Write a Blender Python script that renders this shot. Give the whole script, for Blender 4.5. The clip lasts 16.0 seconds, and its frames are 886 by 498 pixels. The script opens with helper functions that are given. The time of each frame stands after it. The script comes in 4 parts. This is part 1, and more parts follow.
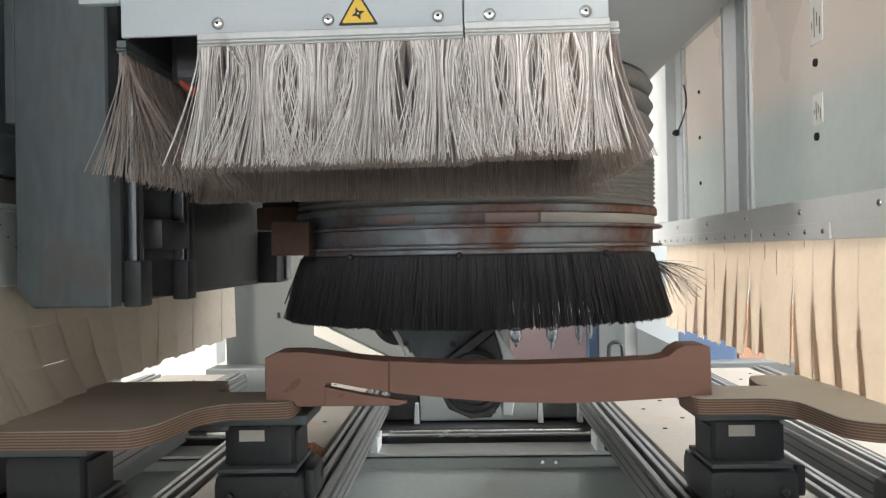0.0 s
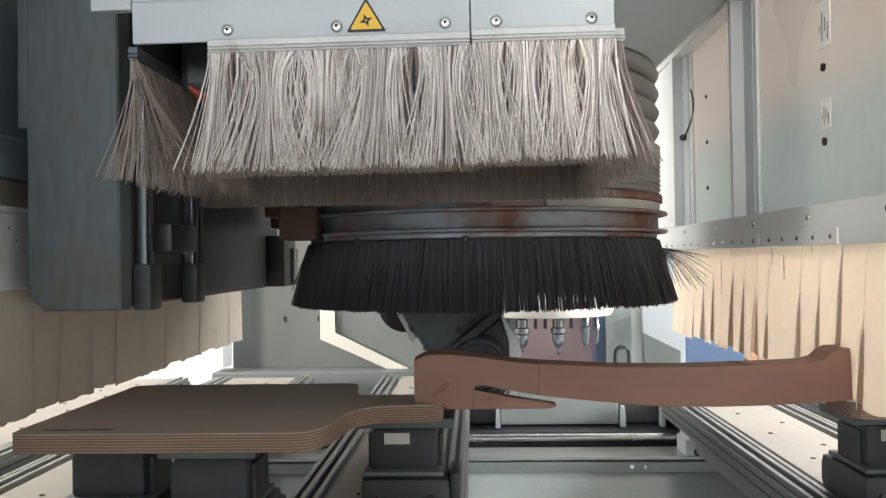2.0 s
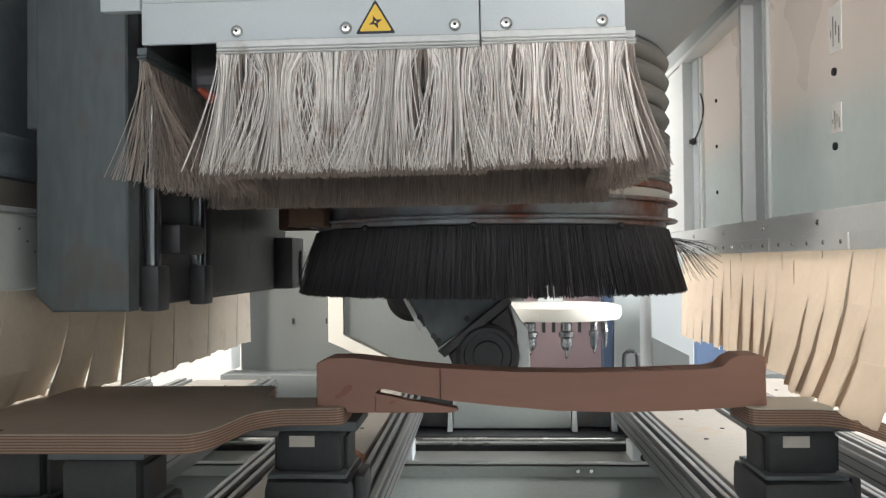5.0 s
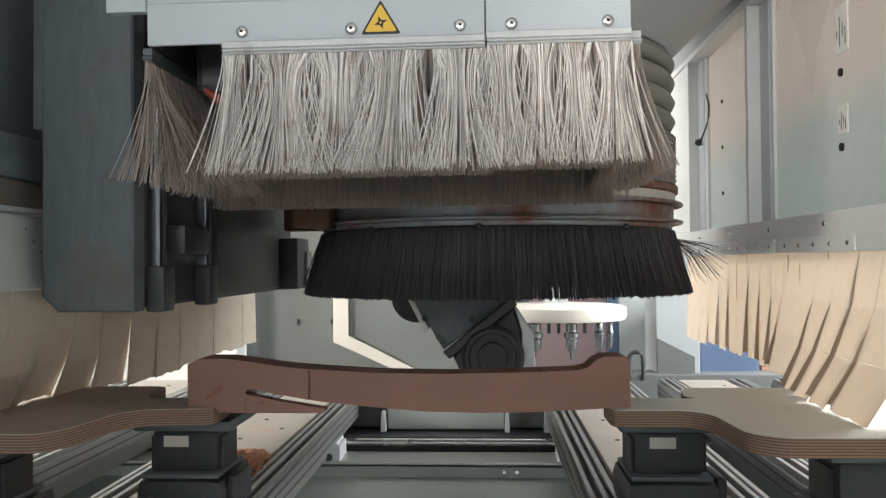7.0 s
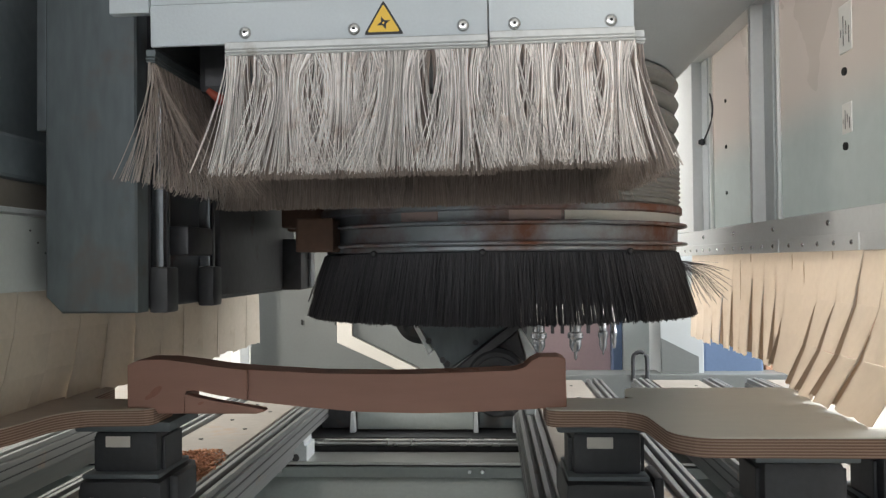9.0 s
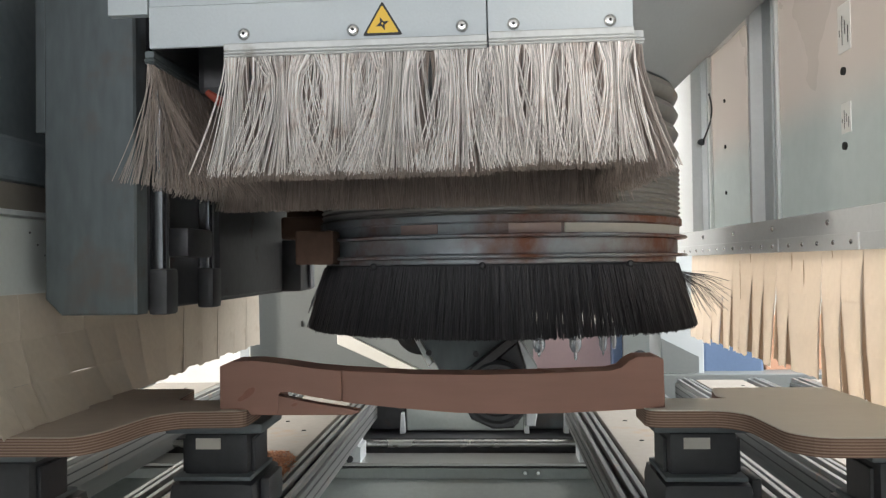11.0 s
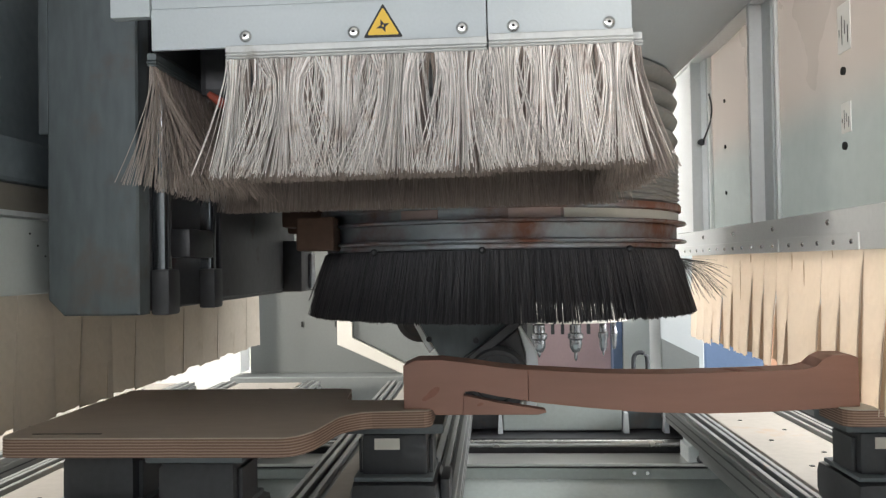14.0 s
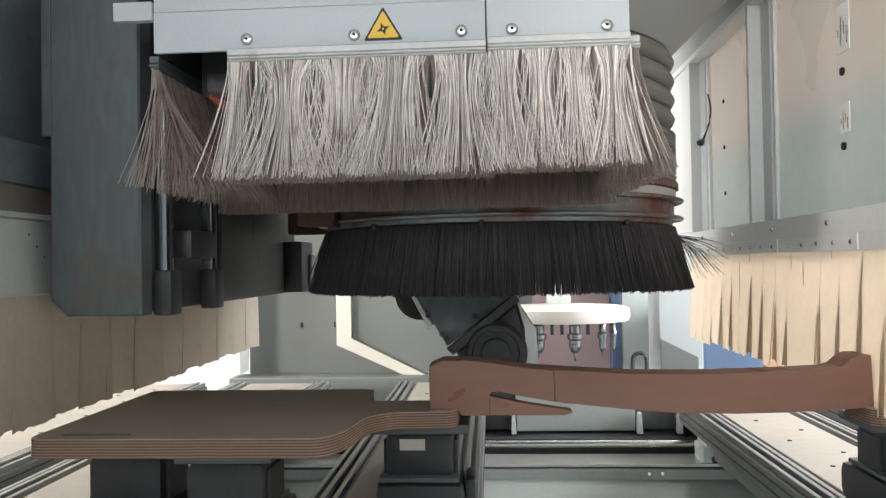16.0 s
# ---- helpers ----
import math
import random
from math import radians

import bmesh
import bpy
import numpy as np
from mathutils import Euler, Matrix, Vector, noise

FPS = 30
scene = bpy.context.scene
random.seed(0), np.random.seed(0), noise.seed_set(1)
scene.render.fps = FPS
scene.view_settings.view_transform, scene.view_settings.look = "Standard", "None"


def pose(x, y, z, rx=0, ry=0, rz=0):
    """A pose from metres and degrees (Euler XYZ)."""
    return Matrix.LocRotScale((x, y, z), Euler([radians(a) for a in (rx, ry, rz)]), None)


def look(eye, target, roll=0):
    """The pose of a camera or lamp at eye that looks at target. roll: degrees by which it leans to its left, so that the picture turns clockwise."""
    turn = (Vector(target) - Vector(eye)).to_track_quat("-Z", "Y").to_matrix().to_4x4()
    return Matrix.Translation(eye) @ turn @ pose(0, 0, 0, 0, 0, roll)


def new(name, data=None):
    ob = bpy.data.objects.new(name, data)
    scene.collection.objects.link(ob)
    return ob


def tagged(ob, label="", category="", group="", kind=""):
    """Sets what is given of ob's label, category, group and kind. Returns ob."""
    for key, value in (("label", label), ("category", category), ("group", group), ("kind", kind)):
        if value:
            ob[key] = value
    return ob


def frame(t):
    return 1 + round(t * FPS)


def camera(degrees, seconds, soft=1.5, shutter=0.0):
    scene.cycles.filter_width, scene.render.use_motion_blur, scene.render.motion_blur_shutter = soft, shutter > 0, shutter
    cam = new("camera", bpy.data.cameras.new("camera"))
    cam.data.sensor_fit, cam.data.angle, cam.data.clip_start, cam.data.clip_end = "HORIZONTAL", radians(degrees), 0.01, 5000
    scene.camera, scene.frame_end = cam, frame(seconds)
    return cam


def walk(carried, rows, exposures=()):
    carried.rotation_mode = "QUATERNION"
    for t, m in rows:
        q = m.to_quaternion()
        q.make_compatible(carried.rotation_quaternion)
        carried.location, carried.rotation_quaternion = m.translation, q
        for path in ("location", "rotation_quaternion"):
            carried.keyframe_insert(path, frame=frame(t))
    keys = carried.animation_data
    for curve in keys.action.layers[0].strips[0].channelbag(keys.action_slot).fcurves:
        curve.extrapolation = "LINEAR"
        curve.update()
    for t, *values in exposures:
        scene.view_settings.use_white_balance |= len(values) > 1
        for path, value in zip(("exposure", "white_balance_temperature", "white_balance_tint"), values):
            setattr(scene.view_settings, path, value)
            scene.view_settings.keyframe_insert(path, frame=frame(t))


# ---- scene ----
# Heights are measured from the lens: the hall floor lies at z = -1.15, x runs across the machine, y away from the camera.
cam = camera(56.8, 16.0, soft=1.3)
CAM = [
    (0.0, 90.356, 0.992, 1.718), (0.5, 90.459, 0.967, 1.827), (1.0, 90.543, 0.942, 1.941),
    (1.5, 90.615, 0.918, 2.057), (2.0, 90.664, 0.857, 2.167), (2.5, 90.695, 0.773, 2.272),
    (3.0, 90.74, 0.724, 2.371), (3.5, 90.79, 0.682, 2.458), (4.0, 90.82, 0.608, 2.555),
    (6.5, 90.939, 0.49, 3.03), (7.0, 90.937, 0.468, 3.111), (7.5, 90.945, 0.49, 3.196),
    (8.0, 90.955, 0.546, 3.295), (8.5, 90.967, 0.608, 3.358), (9.0, 90.96, 0.594, 3.354),
    (11.5, 91.03, 0.8, 3.334), (12.0, 91.021, 0.775, 3.337), (12.5, 91.026, 0.787, 3.336),
    (13.0, 91.034, 0.812, 3.337), (13.5, 91.043, 0.835, 3.343), (14.0, 91.048, 0.847, 3.346),
    (14.5, 91.048, 0.847, 3.346), (15.0, 91.057, 0.855, 3.337), (15.5, 91.078, 0.874, 3.316),
    (16.0, 91.092, 0.893, 3.294)]
walk(cam, [(t, pose(0, 0, 0, rx, ry, rz)) for t, rx, ry, rz in CAM], exposures=[(0, 0.31), (3.5, 0.27), (7, 0.11), (9, 0.06), (12.5, 0.30), (16, 0.27)])

# table travel along x, gantry travel along y, head travel along z, each as (seconds, metres)
TABLE = [(0.0, -0.0121), (0.5, 0.0435), (1.0, 0.0942), (1.5, 0.1455), (2.0, 0.1965), (2.4, 0.2124), (3.0, 0.2144), (3.5, 0.2076),
         (4.0, 0.1579), (6.5, -0.1068), (7.0, -0.1566), (7.5, -0.2083), (8.0, -0.2434), (8.5, -0.2535), (9.2, -0.2533),
         (9.8, -0.225), (10.6, -0.150), (11.5, -0.0755), (12.0, -0.041), (12.5, 0.0), (13.0, 0.0524), (13.5, 0.1046),
         (14.0, 0.1566), (14.5, 0.2058), (15.0, 0.215), (15.5, 0.2154), (16.0, 0.1951)]
GANTRY = [(0.0, 0.001), (1.0, 0.001), (1.5, 0.003), (2.0, 0.0099), (2.5, 0.0165), (3.5, 0.016), (4.0, 0.009), (6.5, 0.003),
          (9.0, 0.002), (12.5, 0.0005), (13.0, 0.001), (13.5, 0.0037), (14.0, 0.008), (14.5, 0.0145), (15.0, 0.018),
          (15.5, 0.020), (16.0, 0.018)]
HEAD = [(0.0, -0.0011), (0.5, 0.0019), (1.0, 0.0092), (1.5, 0.0213), (2.0, 0.0329), (2.5, 0.0393), (3.0, 0.064), (3.5, 0.0689),
        (4.0, 0.0636), (6.5, 0.0593), (8.45, 0.059), (9.0, 0.0179), (9.25, -0.001), (11.5, -0.002), (12.5, 0.0), (13.0, 0.005),
        (13.5, 0.0116), (14.0, 0.0232), (14.5, 0.0363), (15.0, 0.0431), (15.5, 0.0682), (16.0, 0.0685)]


def at(track, t):
    return float(np.interp(t, [r[0] for r in track], [r[1] for r in track]))


# ---- light ----
world = bpy.data.worlds.new("daylight")
scene.world = world
world.use_nodes = True
sky = world.node_tree.nodes.new("ShaderNodeTexSky")
sky.sky_type, sky.sun_disc, sky.sun_elevation, sky.sun_rotation = "NISHITA", False, radians(10), radians(223)
world.node_tree.links.new(sky.outputs[0], world.node_tree.nodes["Background"].inputs[0])
world.node_tree.nodes["Background"].inputs[1].default_value = 0.04

sun_data = bpy.data.lights.new("sun", "SUN")
sun_data.energy, sun_data.angle, sun_data.color = 2.2, radians(12), (1.0, 0.95, 0.88)
sun = new("sun", sun_data)
sun.matrix_world = look((-7.1, -6.6, 1.95), (0.5, 1.6, 0))


def window_light(name, eye, target, w, h, power, colour):
    d = bpy.data.lights.new(name, "AREA")
    d.shape, d.size, d.size_y, d.energy, d.color = "RECTANGLE", w, h, power, colour
    o = new(name, d)
    o.matrix_world = look(eye, target)
    return o


# fill added behind the lens for the hood's front; its opening is assumed
window_light("front_fill_light", (-0.6, -3.35, 0.78), (-0.2, 1.5, 0.25), 3.6, 1.0, 69, (0.95, 0.96, 1.0))
window_light("window_light_side", (-3.35, 2.7, 1.1), (-1.5, 3.5, -0.5), 2.4, 1.5, 220, (1.0, 0.98, 0.95))
window_light("window_light_far_side", (3.35, 2.0, 0.95), (0.5, 1.7, 0.0), 3.5, 1.7, 380, (0.97, 0.985, 1.0))
# unseen fill added above to brighten the cabinet and pillar at the back
window_light("back_fill_light", (1.2, 3.7, 2.42), (0.45, 2.9, -0.2), 1.2, 1.0, 20, (0.97, 0.98, 1.0))


# ---- materials ----
def nodes_of(name):
    m = bpy.data.materials.new(name)
    m.use_nodes = True
    return m, m.node_tree.nodes, m.node_tree.links, m.node_tree.nodes["Principled BSDF"]


def surf(name, col, rough=0.5, metal=0.0, var=0.18, big=4.0, fine=60.0, bump=0.05, dust=0.0, dust_col=(0.5, 0.36, 0.25),
         stretch=(1, 1, 1), island=0.0, spec=0.5):
    """A surface with blotches at one scale and grain at another, and dust or rust patches over it."""
    m, n, l, p = nodes_of(name)
    co = n.new("ShaderNodeTexCoord")
    mp = n.new("ShaderNodeMapping")
    mp.inputs["Scale"].default_value = stretch
    l.new(co.outputs["Object"], mp.inputs[0])
    a, b = n.new("ShaderNodeTexNoise"), n.new("ShaderNodeTexNoise")
    a.inputs["Scale"].default_value, a.inputs["Detail"].default_value = big, 5
    b.inputs["Scale"].default_value, b.inputs["Detail"].default_value = fine, 3
    for q in (a, b):
        l.new(mp.outputs[0], q.inputs["Vector"])
    mix = n.new("ShaderNodeMix")
    mix.data_type = "FLOAT"
    mix.inputs[0].default_value = 0.4
    l.new(a.outputs[0], mix.inputs[2])
    l.new(b.outputs[0], mix.inputs[3])
    ramp = n.new("ShaderNodeValToRGB")
    ramp.color_ramp.elements[0].position, ramp.color_ramp.elements[1].position = 0.3, 0.7
    lo, hi = [max(0, c * (1 - var)) for c in col], [min(1, c * (1 + var)) for c in col]
    ramp.color_ramp.elements[0].color, ramp.color_ramp.elements[1].color = (*lo, 1), (*hi, 1)
    l.new(mix.outputs[0], ramp.inputs[0])
    out = ramp.outputs[0]
    if island:
        g = n.new("ShaderNodeNewGeometry")
        hsv = n.new("ShaderNodeHueSaturation")
        mr = n.new("ShaderNodeMapRange")
        mr.inputs[3].default_value, mr.inputs[4].default_value = 1 - island, 1 + island
        l.new(g.outputs["Random Per Island"], mr.inputs[0])
        l.new(mr.outputs[0], hsv.inputs["Value"])
        l.new(out, hsv.inputs["Color"])
        out = hsv.outputs[0]
    rough_out = None
    if dust:
        d = n.new("ShaderNodeTexNoise")
        d.inputs["Scale"].default_value, d.inputs["Detail"].default_value, d.inputs["Roughness"].default_value = big * 1.7, 8, 0.65
        l.new(co.outputs["Object"], d.inputs["Vector"])
        r2 = n.new("ShaderNodeMapRange")
        r2.inputs[1].default_value, r2.inputs[2].default_value = 0.72 - dust * 0.45, 0.86 - dust * 0.35
        l.new(d.outputs[0], r2.inputs[0])
        mc = n.new("ShaderNodeMix")
        mc.data_type = "RGBA"
        l.new(r2.outputs[0], mc.inputs[0])
        l.new(out, mc.inputs[6])
        mc.inputs[7].default_value = (*dust_col, 1)
        out = mc.outputs[2]
        mrr = n.new("ShaderNodeMapRange")
        mrr.inputs[3].default_value, mrr.inputs[4].default_value = rough, 0.9
        l.new(r2.outputs[0], mrr.inputs[0])
        rough_out = mrr.outputs[0]
        mm = n.new("ShaderNodeMapRange")
        mm.inputs[3].default_value, mm.inputs[4].default_value = metal, 0.0
        l.new(r2.outputs[0], mm.inputs[0])
        l.new(mm.outputs[0], p.inputs["Metallic"])
    else:
        p.inputs["Metallic"].default_value = metal
        mrr = n.new("ShaderNodeMapRange")
        mrr.inputs[3].default_value, mrr.inputs[4].default_value = max(0.05, rough - 0.1), min(1, rough + 0.1)
        l.new(a.outputs[0], mrr.inputs[0])
        rough_out = mrr.outputs[0]
    l.new(out, p.inputs["Base Color"])
    l.new(rough_out, p.inputs["Roughness"])
    p.inputs["Specular IOR Level"].default_value = spec
    if bump:
        bp = n.new("ShaderNodeBump")
        bp.inputs["Strength"].default_value, bp.inputs["Distance"].default_value = bump, 0.004
        l.new(b.outputs[0], bp.inputs["Height"])
        l.new(bp.outputs[0], p.inputs["Normal"])
    return m


def cloth(name, col, through_light):
    """Curtain sheeting that lets some light through."""
    m = surf(name, col, 0.75, 0, 0.10, 5, 90, 0.06, dust=0.25, dust_col=(col[0] * 0.85, col[1] * 0.8, col[2] * 0.72))
    n, l = m.node_tree.nodes, m.node_tree.links
    p = n["Principled BSDF"]
    tr = n.new("ShaderNodeBsdfTranslucent")
    tr.inputs[0].default_value = (col[0], col[1] * 0.97, col[2] * 0.93, 1)
    mx = n.new("ShaderNodeMixShader")
    mx.inputs[0].default_value = through_light
    l.new(p.outputs[0], mx.inputs[1])
    l.new(tr.outputs[0], mx.inputs[2])
    l.new(mx.outputs[0], n["Material Output"].inputs[0])
    return m


def ply_edge(name):
    """The layered edge of plywood: light and dark plies stacked in z."""
    m, n, l, p = nodes_of(name)
    co, sp = n.new("ShaderNodeTexCoord"), n.new("ShaderNodeSeparateXYZ")
    l.new(co.outputs["Object"], sp.inputs[0])
    no = n.new("ShaderNodeTexNoise")
    no.inputs["Scale"].default_value = 25
    l.new(co.outputs["Object"], no.inputs["Vector"])
    ma = n.new("ShaderNodeMath")
    ma.operation = "MULTIPLY_ADD"
    ma.inputs[1].default_value, ma.inputs[2].default_value = 0.0012, 0.0
    l.new(no.outputs[0], ma.inputs[0])
    ad = n.new("ShaderNodeMath")
    l.new(sp.outputs[2], ad.inputs[0])
    l.new(ma.outputs[0], ad.inputs[1])
    mu = n.new("ShaderNodeMath")
    mu.operation = "MULTIPLY"
    mu.inputs[1].default_value = 1 / 0.0036
    l.new(ad.outputs[0], mu.inputs[0])
    fr = n.new("ShaderNodeMath")
    fr.operation = "FRACT"
    l.new(mu.outputs[0], fr.inputs[0])
    ramp = n.new("ShaderNodeValToRGB")
    e = ramp.color_ramp.elements
    e[0].position, e[0].color = 0.0, (0.14, 0.08, 0.057, 1)
    e[1].position, e[1].color = 0.6, (0.31, 0.215, 0.165, 1)
    e.new(0.45).color = (0.18, 0.11, 0.078, 1)
    l.new(fr.outputs[0], ramp.inputs[0])
    l.new(ramp.outputs[0], p.inputs["Base Color"])
    p.inputs["Roughness"].default_value = 0.8
    return m


def hall_tinted_sheet(name):
    """Frosted plastic glazing: the hall's blurred image is painted into its colour, fawn above and bluish below;
    daylight soaks through.
    """
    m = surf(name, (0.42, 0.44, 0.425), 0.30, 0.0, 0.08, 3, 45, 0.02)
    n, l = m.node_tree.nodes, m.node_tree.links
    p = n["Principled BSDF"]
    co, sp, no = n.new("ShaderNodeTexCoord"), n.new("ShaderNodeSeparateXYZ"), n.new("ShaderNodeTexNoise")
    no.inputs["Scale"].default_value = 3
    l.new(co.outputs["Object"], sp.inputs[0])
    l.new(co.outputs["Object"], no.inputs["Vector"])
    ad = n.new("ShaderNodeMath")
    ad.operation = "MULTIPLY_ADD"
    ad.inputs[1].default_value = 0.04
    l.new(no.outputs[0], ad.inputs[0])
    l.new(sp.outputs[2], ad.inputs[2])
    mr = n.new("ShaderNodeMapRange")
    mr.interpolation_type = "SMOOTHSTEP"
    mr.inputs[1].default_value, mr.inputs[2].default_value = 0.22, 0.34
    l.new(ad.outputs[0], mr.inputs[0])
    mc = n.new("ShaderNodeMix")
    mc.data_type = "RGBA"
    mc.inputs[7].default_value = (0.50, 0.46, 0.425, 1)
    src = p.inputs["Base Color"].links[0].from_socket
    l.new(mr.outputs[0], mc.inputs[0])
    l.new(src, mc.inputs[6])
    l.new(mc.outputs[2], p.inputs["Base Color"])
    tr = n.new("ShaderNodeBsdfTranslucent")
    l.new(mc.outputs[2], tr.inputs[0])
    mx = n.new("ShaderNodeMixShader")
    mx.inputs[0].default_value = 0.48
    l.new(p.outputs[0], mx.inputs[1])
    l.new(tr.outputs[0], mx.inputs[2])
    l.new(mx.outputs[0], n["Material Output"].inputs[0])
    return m


